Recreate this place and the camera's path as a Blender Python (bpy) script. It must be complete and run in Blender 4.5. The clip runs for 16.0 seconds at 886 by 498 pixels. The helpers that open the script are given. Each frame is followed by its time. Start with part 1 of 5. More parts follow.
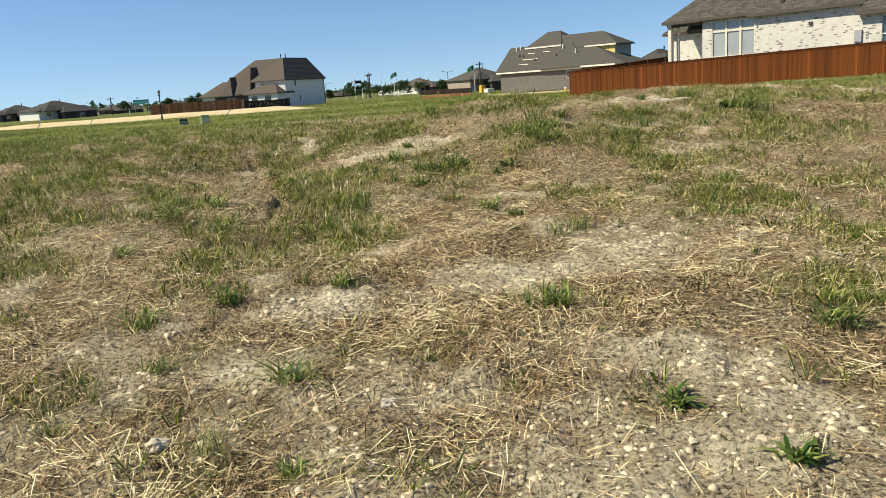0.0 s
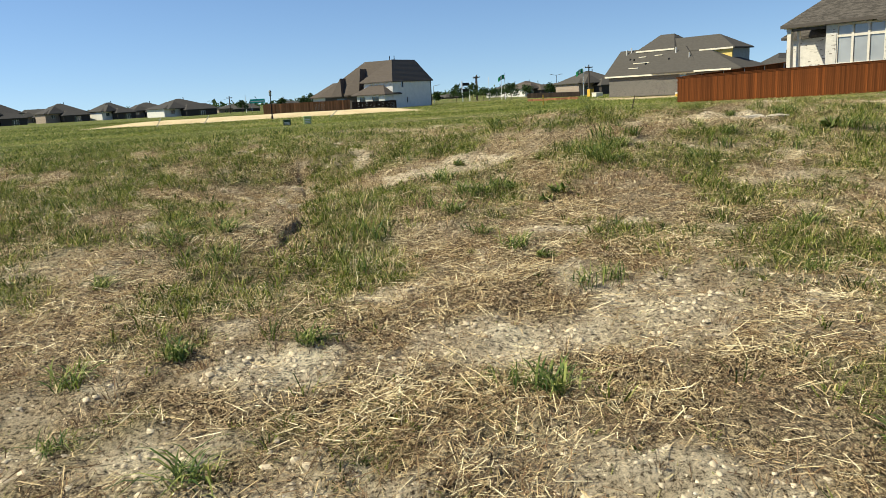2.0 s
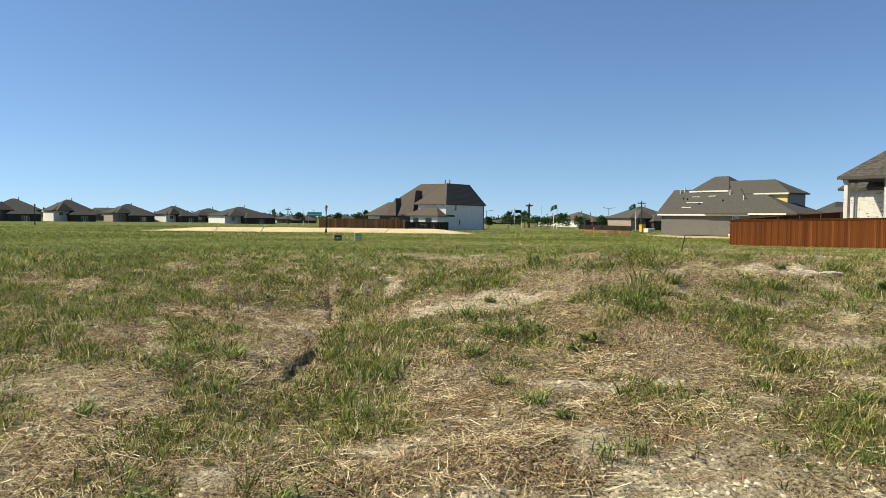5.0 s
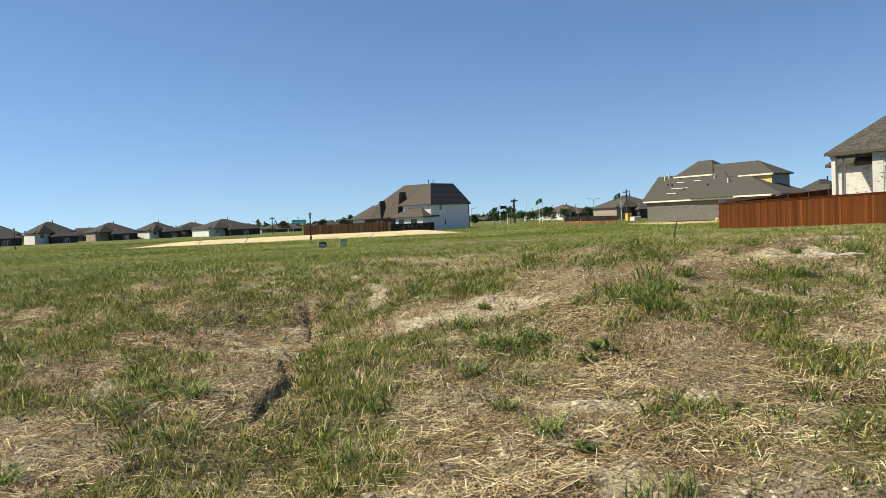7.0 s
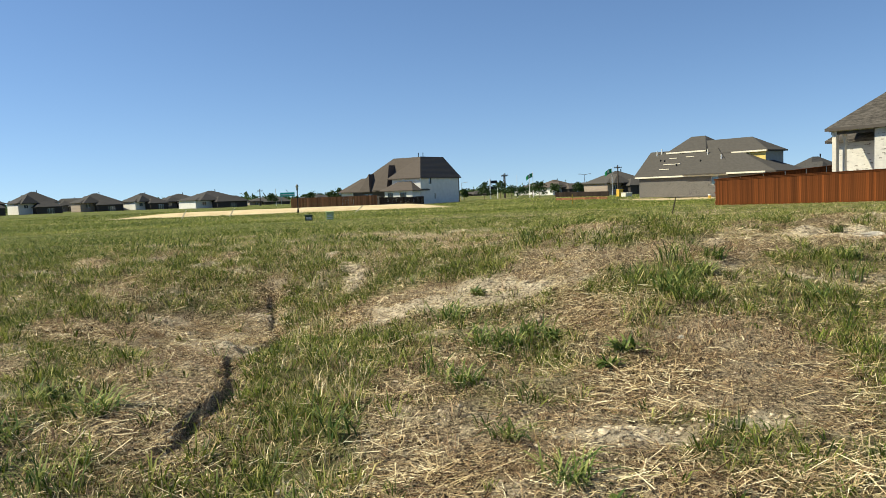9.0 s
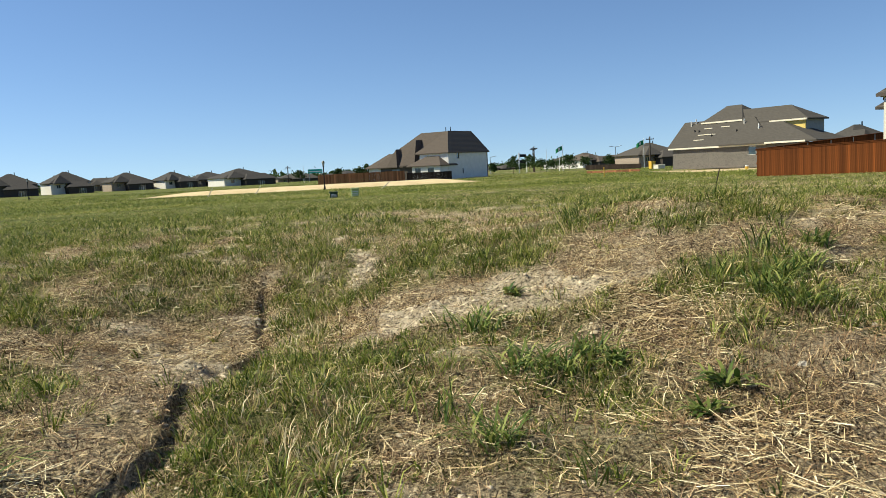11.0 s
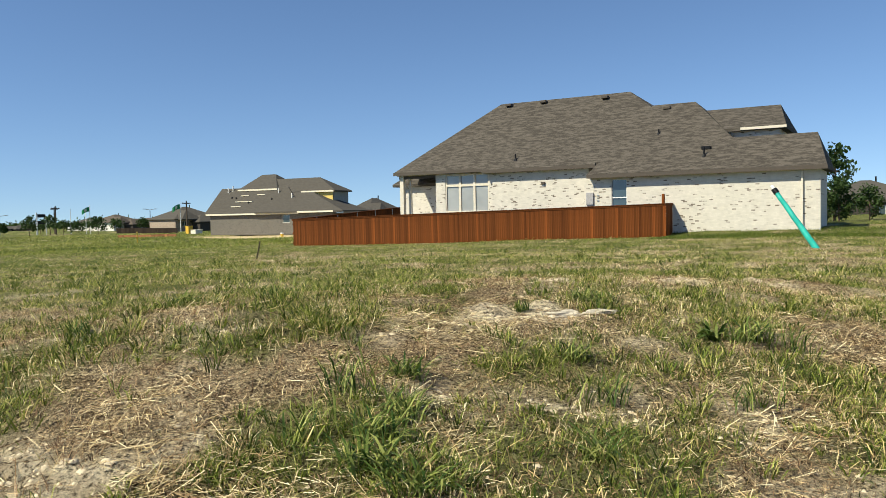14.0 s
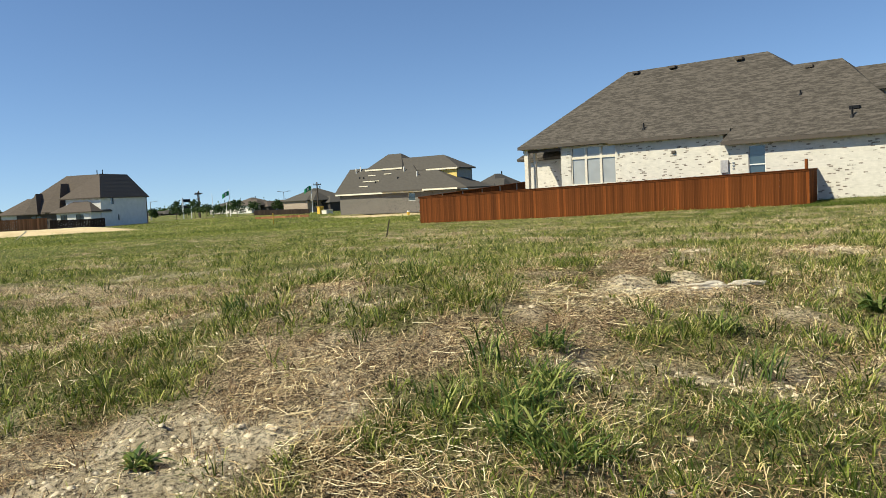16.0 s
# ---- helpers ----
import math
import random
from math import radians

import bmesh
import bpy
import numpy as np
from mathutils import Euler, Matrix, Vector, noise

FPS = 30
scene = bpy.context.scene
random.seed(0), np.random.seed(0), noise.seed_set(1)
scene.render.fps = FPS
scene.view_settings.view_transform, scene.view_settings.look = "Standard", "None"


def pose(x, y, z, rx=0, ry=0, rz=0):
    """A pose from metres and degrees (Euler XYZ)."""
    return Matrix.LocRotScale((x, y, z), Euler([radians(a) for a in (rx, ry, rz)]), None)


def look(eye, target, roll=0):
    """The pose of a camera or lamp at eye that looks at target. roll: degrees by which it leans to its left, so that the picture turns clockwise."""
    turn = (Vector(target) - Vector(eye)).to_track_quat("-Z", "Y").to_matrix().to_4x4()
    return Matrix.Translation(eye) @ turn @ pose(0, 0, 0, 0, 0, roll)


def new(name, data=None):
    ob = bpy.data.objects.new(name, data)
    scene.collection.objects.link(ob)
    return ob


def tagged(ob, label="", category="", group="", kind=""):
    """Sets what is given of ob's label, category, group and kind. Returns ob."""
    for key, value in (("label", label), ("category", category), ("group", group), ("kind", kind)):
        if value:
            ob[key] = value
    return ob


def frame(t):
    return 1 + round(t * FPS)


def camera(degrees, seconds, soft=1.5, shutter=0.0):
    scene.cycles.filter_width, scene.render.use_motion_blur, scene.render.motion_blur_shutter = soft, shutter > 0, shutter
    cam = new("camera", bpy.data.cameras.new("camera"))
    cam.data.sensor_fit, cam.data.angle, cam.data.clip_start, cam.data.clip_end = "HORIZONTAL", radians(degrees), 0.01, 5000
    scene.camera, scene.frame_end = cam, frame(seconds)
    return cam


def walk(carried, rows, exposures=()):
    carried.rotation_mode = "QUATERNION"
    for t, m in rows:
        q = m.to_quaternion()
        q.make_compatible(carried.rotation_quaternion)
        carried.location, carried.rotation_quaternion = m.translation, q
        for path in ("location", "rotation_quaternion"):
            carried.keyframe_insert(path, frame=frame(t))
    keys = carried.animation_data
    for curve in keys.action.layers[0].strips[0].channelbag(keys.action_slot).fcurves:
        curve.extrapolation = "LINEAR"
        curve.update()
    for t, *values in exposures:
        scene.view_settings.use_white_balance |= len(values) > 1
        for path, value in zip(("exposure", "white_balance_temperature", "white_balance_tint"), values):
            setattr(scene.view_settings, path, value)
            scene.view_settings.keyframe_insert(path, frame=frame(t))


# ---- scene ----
cam = camera(59.28, 16.0, soft=0.8)
PATH = [
    (0, look((-1.293, -1.240, 1.410), (0.682, 8.344, -0.651), -3.83)),
    (0.5, look((-0.949, -1.088, 1.383), (1.354, 8.446, -0.565), -4.57)),
    (1, look((-0.541, -0.969, 1.370), (1.298, 8.542, -1.113), -4.59)),
    (1.5, look((-0.440, -0.679, 1.389), (0.327, 9.011, -0.960), -3.61)),
    (2, look((-0.335, -0.357, 1.511), (0.328, 9.427, -0.446), -3.15)),
    (2.5, look((-0.091, -0.153, 1.547), (0.154, 9.746, 0.146), -1.74)),
    (3, look((-0.000, -0.035, 1.572), (-0.014, 9.916, 0.585), -0.27)),
    (3.5, look((-0.000, 0.000, 1.600), (-0.000, 9.972, 0.850), 0.79)),
    (4, look((-0.013, -0.003, 1.614), (0.021, 9.981, 1.050), 1.28)),
    (6.5, look((-0.096, 0.753, 1.660), (0.160, 10.743, 1.299), -1.78)),
    (7, look((-0.031, 1.108, 1.649), (0.239, 11.096, 1.243), -2.61)),
    (7.5, look((-0.046, 1.421, 1.590), (0.276, 11.404, 1.100), -2.62)),
    (8, look((-0.026, 1.787, 1.582), (0.408, 11.760, 0.985), -2.11)),
    (10.5, look((0.103, 3.964, 1.570), (0.239, 13.919, 0.625), -2.48)),
    (11, look((0.146, 4.355, 1.559), (0.152, 14.300, 0.516), -2.81)),
    (11.5, look((0.276, 4.759, 1.624), (0.225, 14.702, 0.562), -2.68)),
    (12, look((0.224, 5.190, 1.632), (0.661, 15.126, 0.584), -2.65)),
    (12.5, look((0.442, 5.515, 1.678), (3.708, 14.927, 0.811), -1.77)),
    (13, look((0.671, 5.892, 1.778), (5.417, 14.678, 1.255), -0.38)),
    (13.5, look((0.620, 6.184, 1.793), (5.867, 14.685, 1.339), -0.71)),
    (13.8, look((0.653, 6.306, 1.811), (6.108, 14.676, 1.383), -1.09)),
    (14, look((0.662, 6.348, 1.821), (6.147, 14.698, 1.388), -1.16)),
    (14.5, look((0.639, 6.421, 1.829), (5.457, 15.174, 1.423), -1.30)),
    (15, look((0.553, 6.447, 1.812), (4.263, 15.722, 1.353), -1.41)),
    (15.5, look((0.521, 6.433, 1.817), (3.823, 15.857, 1.283), -1.81)),
    (16, look((0.569, 6.401, 1.804), (4.643, 15.507, 1.114), -2.85)),
]
walk(cam, PATH, [(0, 0.0, 5670, 8), (16, 0.0, 5670, 8)])

# ---- light ----
SUN_AZ, SUN_EL = radians(174), radians(47)      # direction towards the sun, from +x turning to +y
world = bpy.data.worlds.new("world")
scene.world = world
world.use_nodes = True
wn = world.node_tree
sky = wn.nodes.new("ShaderNodeTexSky")
sky.sky_type, sky.sun_disc = "NISHITA", False
sky.sun_elevation, sky.sun_rotation = SUN_EL, radians(90) - SUN_AZ
sky.air_density, sky.dust_density, sky.ozone_density, sky.altitude = 1.0, 0.0, 1.4, 1500
wn.nodes["Background"].inputs["Strength"].default_value = 0.110
# a hazeless horizon: the low band of the sky keeps the blue of the air above it
lift = wn.nodes.new("ShaderNodeMapping")
lift.inputs["Location"].default_value, lift.inputs["Scale"].default_value = (0, 0, 0.06), (1, 1, 0.94)
wn.links.new(wn.nodes.new("ShaderNodeTexCoord").outputs["Generated"], lift.inputs["Vector"])
wn.links.new(lift.outputs[0], sky.inputs["Vector"])
wn.links.new(sky.outputs[0], wn.nodes["Background"].inputs["Color"])
sun_lamp = bpy.data.lights.new("sun", "SUN")
sun_lamp.energy, sun_lamp.angle, sun_lamp.color = 7.3, radians(0.53), (1.0, 0.86, 0.57)
sun = new("sun", sun_lamp)
SUN_WAY = Vector((math.cos(SUN_AZ) * math.cos(SUN_EL), math.sin(SUN_AZ) * math.cos(SUN_EL), math.sin(SUN_EL)))
sun.matrix_world = look(tuple(SUN_WAY * 60), (0, 0, 0))
scene.view_settings.exposure = 0.0

# ---- materials ----


class Nodes:
    """A small helper to write a node material."""

    def __init__(self, name, rough=0.8, metal=0.0, spec=0.3):
        self.m = bpy.data.materials.new(name)
        self.m.use_nodes = True
        self.t = self.m.node_tree
        self.b = self.t.nodes["Principled BSDF"]
        self.b.inputs["Roughness"].default_value = rough
        self.b.inputs["Metallic"].default_value = metal
        self.b.inputs["Specular IOR Level"].default_value = spec
        self.pos = None

    def put(self, socket, value):
        if isinstance(value, bpy.types.NodeSocket):
            self.t.links.new(value, socket)
        else:
            socket.default_value = value if not isinstance(value, tuple) or len(value) != 3 or socket.type != "RGBA" else (*value, 1)

    def node(self, kind, **inputs):
        n = self.t.nodes.new(kind)
        for k, v in inputs.items():
            self.put(n.inputs[k.replace("_", " ")], v)
        return n

    def where(self, scale=(1, 1, 1), turn=(0, 0, 0)):
        if self.pos is None:
            self.pos = self.t.nodes.new("ShaderNodeTexCoord").outputs["Object"]
        n = self.node("ShaderNodeMapping", Vector=self.pos)
        n.inputs["Scale"].default_value = scale
        n.inputs["Rotation"].default_value = turn
        return n.outputs[0]

    def noise(self, scale, detail=4.0, stretch=(1, 1, 1), rough=0.6, swirl=0.0):
        return self.node("ShaderNodeTexNoise", Vector=self.where(stretch), Scale=scale, Detail=detail, Roughness=rough, Distortion=swirl).outputs["Fac"]

    def ramp(self, fac, stops):
        n = self.node("ShaderNodeValToRGB", Fac=fac)
        e = n.color_ramp.elements
        while len(e) < len(stops):
            e.new(0.5)
        for i, (p, c) in enumerate(stops):
            e[i].position, e[i].color = p, (*c, 1)
        return n.outputs["Color"]

    def mix(self, fac, a, b, how="MIX"):
        n = self.t.nodes.new("ShaderNodeMix")
        n.data_type, n.blend_type = "RGBA", how
        self.put(n.inputs[0], fac), self.put(n.inputs[6], a), self.put(n.inputs[7], b)
        return n.outputs[2]

    def math(self, op, a, b=0.0):
        n = self.t.nodes.new("ShaderNodeMath")
        n.operation = op
        self.put(n.inputs[0], a), self.put(n.inputs[1], b)
        return n.outputs[0]

    def attr(self, name):
        n = self.t.nodes.new("ShaderNodeAttribute")
        n.attribute_name = name
        return n.outputs["Fac"]

    def rand(self):
        return self.t.nodes.new("ShaderNodeObjectInfo").outputs["Random"]

    def bump(self, height, strength=0.5, distance=0.01):
        n = self.node("ShaderNodeBump", Height=height, Strength=strength, Distance=distance)
        self.t.links.new(n.outputs[0], self.b.inputs["Normal"])

    def done(self, color):
        self.put(self.b.inputs["Base Color"], color)
        return self.m


def plain(name, color, rough=0.7, metal=0.0, vary=0.25, scale=6.0, stretch=(1, 1, 1)):
    """A paint-like surface with slight mottling and fine relief."""
    n = Nodes(name, rough, metal)
    f = n.noise(scale, 5, stretch)
    dark = tuple(c * (1 - vary) for c in color)
    light = tuple(min(1, c * (1 + vary)) for c in color)
    n.bump(n.noise(scale * 8, 3, stretch), 0.25, 0.01)
    return n.done(n.ramp(f, [(0.3, dark), (0.7, light)]))


def brick(name, tone, stain, mortar, blotch, axis=0):
    """Brick courses about 20 by 7 cm; stain: colour of the odd bare brick; axis: along which horizontal line they run."""
    n = Nodes(name, 0.9)
    tex = n.t.nodes.new("ShaderNodeTexBrick")
    turn = (radians(90), 0, 0) if axis == 0 else (radians(90), 0, radians(90))
    sep = n.node("ShaderNodeSeparateXYZ", Vector=n.where())
    comb = n.node("ShaderNodeCombineXYZ", X=sep.outputs[axis], Y=sep.outputs[2], Z=0.0)
    n.put(tex.inputs["Vector"], comb.outputs[0])
    for k, v in (("Scale", 1.0), ("Mortar Size", 0.008), ("Mortar Smooth", 0.2), ("Brick Width", 0.21), ("Row Height", 0.075), ("Bias", -0.35)):
        tex.inputs[k].default_value = v
    n.put(tex.inputs["Color1"], (0, 0, 0)), n.put(tex.inputs["Color2"], (1, 1, 1)), n.put(tex.inputs["Mortar"], (0, 0, 0))
    # each brick's own tone; bare ones come in loose clusters
    big = n.math("MULTIPLY", n.math("SUBTRACT", n.noise(0.8, 3), 0.5), 0.55)
    chip = n.math("MULTIPLY", n.math("SUBTRACT", n.noise(9.0, 3), 0.5), 0.30)
    own = n.math("ADD", n.math("ADD", tex.outputs["Color"], big), chip)
    face = n.ramp(own, [(0.0, tone), (blotch - 0.06, tuple(c * 0.90 for c in tone)), (blotch + 0.03, stain)])
    wash = n.mix(1.0, face, n.ramp(n.noise(3.0, 5), [(0.3, (0.86, 0.86, 0.86)), (0.7, (1.04, 1.04, 1.04))]), "MULTIPLY")
    n.bump(tex.outputs["Fac"], -0.5, 0.006)
    return n.done(n.mix(tex.outputs["Fac"], wash, mortar))


def shingle(name, dark, light):
    n = Nodes(name, 0.95, spec=0.15)
    f = n.noise(5.5, 2, (0.35, 1.0, 1.4), 0.75)
    g = n.noise(30, 2, (0.4, 1, 1.6))
    row = n.node("ShaderNodeTexWave", Vector=n.where((0, 0, 1)), Scale=1.15, Distortion=0.4)
    row.bands_direction = "Z"
    tone = n.mix(0.35, n.ramp(f, [(0.41, dark), (0.62, light)]), n.ramp(g, [(0.4, dark), (0.62, light)]))
    n.bump(row.outputs["Fac"], 0.3, 0.02)
    return n.done(tone)


def wood(name, dark, light, grain=(14, 14, 0.9)):
    n = Nodes(name, 0.8, spec=0.12)
    f = n.noise(1.0, 5, grain)
    tone = n.ramp(f, [(0.25, dark), (0.75, light)])
    each = n.ramp(n.rand(), [(0.0, (0.60, 0.58, 0.56)), (0.5, (0.95, 0.95, 0.95)), (0.86, (1.10, 1.05, 1.0)), (1.0, (1.6, 1.5, 1.4))])
    n.bump(f, 0.35, 0.004)
    return n.done(n.mix(1.0, tone, each, "MULTIPLY"))


def leafy(name, low, high, rough=0.6, through_light=0.25, mid=()):
    """Blades and leaves: a tint for each from an attribute, and some light passing through."""
    n = Nodes(name, rough, spec=0.2)
    col = n.ramp(n.attr("tint"), [(0.0, low), *mid, (1.0, high)])
    out = n.t.nodes["Material Output"]
    tr = n.node("ShaderNodeBsdfTranslucent", Color=col)
    sh = n.node("ShaderNodeMixShader", Fac=through_light)
    n.t.links.new(n.b.outputs[0], sh.inputs[1]), n.t.links.new(tr.outputs[0], sh.inputs[2])
    n.t.links.new(sh.outputs[0], out.inputs[0])
    return n.done(col)


def soil(name):
    n = Nodes(name, 0.97, spec=0.1)
    bare = n.ramp(n.noise(2.6, 8, rough=0.7), [(0.30, (0.36, 0.27, 0.165)), (0.48, (0.66, 0.545, 0.375)), (0.66, (0.90, 0.78, 0.56))])
    fibres = n.noise(26, 5, (1, 0.6, 1), 0.7, 3.0)
    # the darkest fibre tones put shaded gaps between straws into the colour
    thatch = n.ramp(fibres, [(0.41, (0.050, 0.034, 0.020)), (0.49, (0.27, 0.19, 0.10)), (0.56, (0.64, 0.50, 0.28)), (0.65, (0.92, 0.78, 0.52))])
    # turf runs dark: shade beneath the tufts is included in its colour
    turf = n.ramp(n.noise(1.3, 7, rough=0.75), [(0.3, (0.055, 0.068, 0.016)), (0.55, (0.155, 0.170, 0.042)), (0.75, (0.36, 0.32, 0.13))])
    a = n.mix(n.attr("straw"), bare, thatch)
    b = n.mix(n.attr("green"), a, turf)
    # dark specks multiplied in as painted shade between soil crumbs
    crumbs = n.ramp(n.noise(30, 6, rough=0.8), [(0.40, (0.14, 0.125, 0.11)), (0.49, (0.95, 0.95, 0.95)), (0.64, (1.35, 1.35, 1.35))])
    sand = n.ramp(n.noise(0.4, 7), [(0.3, (0.56, 0.43, 0.24)), (0.7, (0.72, 0.58, 0.35))])
    n.bump(n.math("ADD", n.noise(14, 9, rough=0.8), n.math("MULTIPLY", fibres, 0.5)), 1.0, 0.07)
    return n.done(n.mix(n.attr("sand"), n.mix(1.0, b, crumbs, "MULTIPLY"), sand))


M_SOIL = soil("soil")
M_GRASS = leafy("grass_green", (0.038, 0.062, 0.008), (0.72, 0.58, 0.26), through_light=0.22, mid=((0.30, (0.105, 0.145, 0.016)), (0.62, (0.285, 0.315, 0.052)), (0.85, (0.50, 0.48, 0.14))))
M_DRY = leafy("grass_dry", (0.085, 0.045, 0.018), (0.96, 0.84, 0.54), through_light=0.10, mid=((0.30, (0.29, 0.185, 0.090)), (0.60, (0.64, 0.49, 0.25))))
M_STUBBLE = leafy("grass_stubble", (0.075, 0.044, 0.022), (0.80, 0.62, 0.35), through_light=0.10, mid=((0.5, (0.34, 0.215, 0.115)),))
M_WEED = leafy("weed_leaf", (0.030, 0.070, 0.012), (0.38, 0.40, 0.11), mid=((0.5, (0.105, 0.150, 0.026)),))
M_TREE = leafy("tree_leaf", (0.02, 0.045, 0.012), (0.075, 0.115, 0.03))
M_BARK = plain("bark", (0.12, 0.085, 0.06), 0.95, scale=9)
M_STONE = plain("limestone", (0.54, 0.48, 0.38), 0.95, vary=0.3, scale=14)
M_CLOD = plain("clod", (0.60, 0.50, 0.35), 1.0, vary=0.35, scale=20)
M_WASH = brick("whitewashed_brick", (0.66, 0.615, 0.545), (0.17, 0.135, 0.11), (0.60, 0.56, 0.49), 0.60)
M_GREYBRICK = brick("grey_brick", (0.150, 0.137, 0.122), (0.095, 0.085, 0.078), (0.20, 0.185, 0.165), 0.45)
M_TANBRICK = brick("tan_brick", (0.36, 0.285, 0.225), (0.25, 0.19, 0.15), (0.42, 0.36, 0.30), 0.4)
M_WHITEWALL = plain("white_painted_brick", (0.74, 0.71, 0.66), 0.85, vary=0.07, scale=1.2)
M_SHINGLE = shingle("brown_grey_shingle", (0.040, 0.035, 0.030), (0.125, 0.109, 0.093))
M_SHINGLE_B = shingle("taupe_shingle", (0.088, 0.072, 0.060), (0.122, 0.101, 0.084))
M_SHINGLE_C = shingle("grey_shingle", (0.072, 0.065, 0.057), (0.098, 0.089, 0.078))
M_SHINGLE_D = shingle("dark_shingle", (0.050, 0.046, 0.043), (0.088, 0.081, 0.075))
M_FASCIA = plain("taupe_fascia", (0.080, 0.066, 0.055), 0.7, vary=0.1)
M_TRIM = plain("cream_trim", (0.66, 0.60, 0.50), 0.6, vary=0.08)
M_WHITE = plain("white_paint", (0.78, 0.77, 0.74), 0.5, vary=0.05)
M_PRIMED = plain("primed_board", (0.72, 0.66, 0.54), 0.8, vary=0.1)
M_SHEATH = plain("yellow_sheathing", (0.74, 0.55, 0.16), 0.8, vary=0.1, scale=2)
M_WRAP = plain("grey_wrap", (0.30, 0.30, 0.29), 0.8, vary=0.12, scale=2)
M_FENCE = wood("red_stained_cedar", (0.070, 0.020, 0.0040), (0.182, 0.058, 0.0125))
M_FENCE_OLD = wood("brown_fence", (0.21, 0.095, 0.045), (0.36, 0.175, 0.085), (8, 8, 0.9))
M_FENCE_DARK = wood("dark_fence", (0.022, 0.016, 0.013), (0.05, 0.036, 0.028), (8, 8, 0.9))
M_BLACK = plain("black_metal", (0.018, 0.018, 0.02), 0.45, 0.6, vary=0.2)
M_GREYMETAL = plain("galvanised", (0.42, 0.42, 0.41), 0.45, 0.7, vary=0.15)
M_POLE = plain("creosote_pole", (0.085, 0.065, 0.05), 0.9, vary=0.25)
M_TEAL = plain("teal_plastic_sleeve", (0.05, 0.42, 0.35), 0.35, vary=0.12, scale=4)
M_PEDESTAL = plain("pale_green_box", (0.42, 0.50, 0.22), 0.6, vary=0.12)
M_DARKBOX = plain("dark_green_box", (0.035, 0.06, 0.035), 0.6, vary=0.2)
M_FLAG = plain("green_flag", (0.03, 0.22, 0.08), 0.8, vary=0.15)
M_FLAGW = plain("pale_flag_band", (0.70, 0.70, 0.62), 0.8, vary=0.05)
M_YELLOW = plain("yellow_plastic", (0.68, 0.42, 0.05), 0.5, vary=0.1)
# porch shade painted as a near-black wall colour
M_PORCH_SHADE = plain("shaded_porch_brick", (0.055, 0.047, 0.041), 0.9, vary=0.3)
M_ASPHALT = plain("asphalt", (0.05, 0.05, 0.05), 0.95, vary=0.25)


def glass(name, tint, rough=0.06):
    n = Nodes(name, rough, spec=0.8)
    n.b.inputs["Coat Weight"].default_value = 0.5
    return n.done(n.ramp(n.noise(0.8, 2), [(0.3, tuple(c * 0.8 for c in tint)), (0.7, tint)]))


M_GLASS = glass("window_glass", (0.05, 0.075, 0.09))
M_BLIND = glass("window_with_white_blind", (0.36, 0.365, 0.36), 0.2)

# ---- mesh helpers ----


def place(name, mesh, material, parent=None, label=""):
    if material:
        mesh.materials.append(material)
    ob = new(name, mesh)
    if parent is not None:
        ob.parent = parent
    return tagged(ob, label)


def part(name, bm, material, parent=None, label=""):
    mesh = bpy.data.meshes.new(name)
    bmesh.ops.recalc_face_normals(bm, faces=bm.faces)
    bm.to_mesh(mesh)
    bm.free()
    return place(name, mesh, material, parent, label)


def thing(name, m, label, category, group="", kind=""):
    ob = new(name)
    ob.matrix_world = m
    return tagged(ob, label, category, group, kind)


def box(x0, x1, y0, y1, z0, z1, bm=None, bevel=0.0):
    bm = bm or bmesh.new()
    v = bmesh.ops.create_cube(bm, size=1.0)["verts"]
    bmesh.ops.scale(bm, vec=(x1 - x0, y1 - y0, z1 - z0), verts=v)
    bmesh.ops.translate(bm, vec=((x0 + x1) / 2, (y0 + y1) / 2, (z0 + z1) / 2), verts=v)
    if bevel:
        bmesh.ops.bevel(bm, geom=list({e for w in v for e in w.link_edges}), offset=bevel, segments=1, affect="EDGES")
    return bm


def tube(a, b, r0, r1, seg=10, bm=None):
    """A tapered round bar from a to b."""
    bm = bm or bmesh.new()
    a, b = Vector(a), Vector(b)
    m = Matrix.Translation((a + b) / 2) @ (b - a).to_track_quat("Z", "Y").to_matrix().to_4x4()
    bmesh.ops.create_cone(bm, cap_ends=True, segments=seg, radius1=r0, radius2=r1, depth=(b - a).length, matrix=m)
    return bm


def hip(x0, x1, y0, y1, z, top, left, right, back=None, ridge=None, edge=0.18, bm=None):
    """A hip roof over a rectangle: eave height z, ridge height top, the ridge set in by left and right from the ends.
    ridge: the ridge's y. edge: depth of the fascia."""
    bm = bm or bmesh.new()
    ry = (y0 + y1) / 2 if ridge is None else ridge
    low = [bm.verts.new((x, y, z - edge)) for x, y in ((x0, y0), (x1, y0), (x1, y1), (x0, y1))]
    up = [bm.verts.new((x, y, z)) for x, y in ((x0, y0), (x1, y0), (x1, y1), (x0, y1))]
    a, b = bm.verts.new((x0 + left, ry, top)), bm.verts.new((x1 - right, ry, top))
    bm.faces.new(low[::-1])
    for i in range(4):
        bm.faces.new((low[i], low[(i + 1) % 4], up[(i + 1) % 4], up[i]))
    bm.faces.new((up[0], up[1], b, a)), bm.faces.new((up[1], up[2], b))
    bm.faces.new((up[2], up[3], a, b)), bm.faces.new((up[3], up[0], a))
    return bm


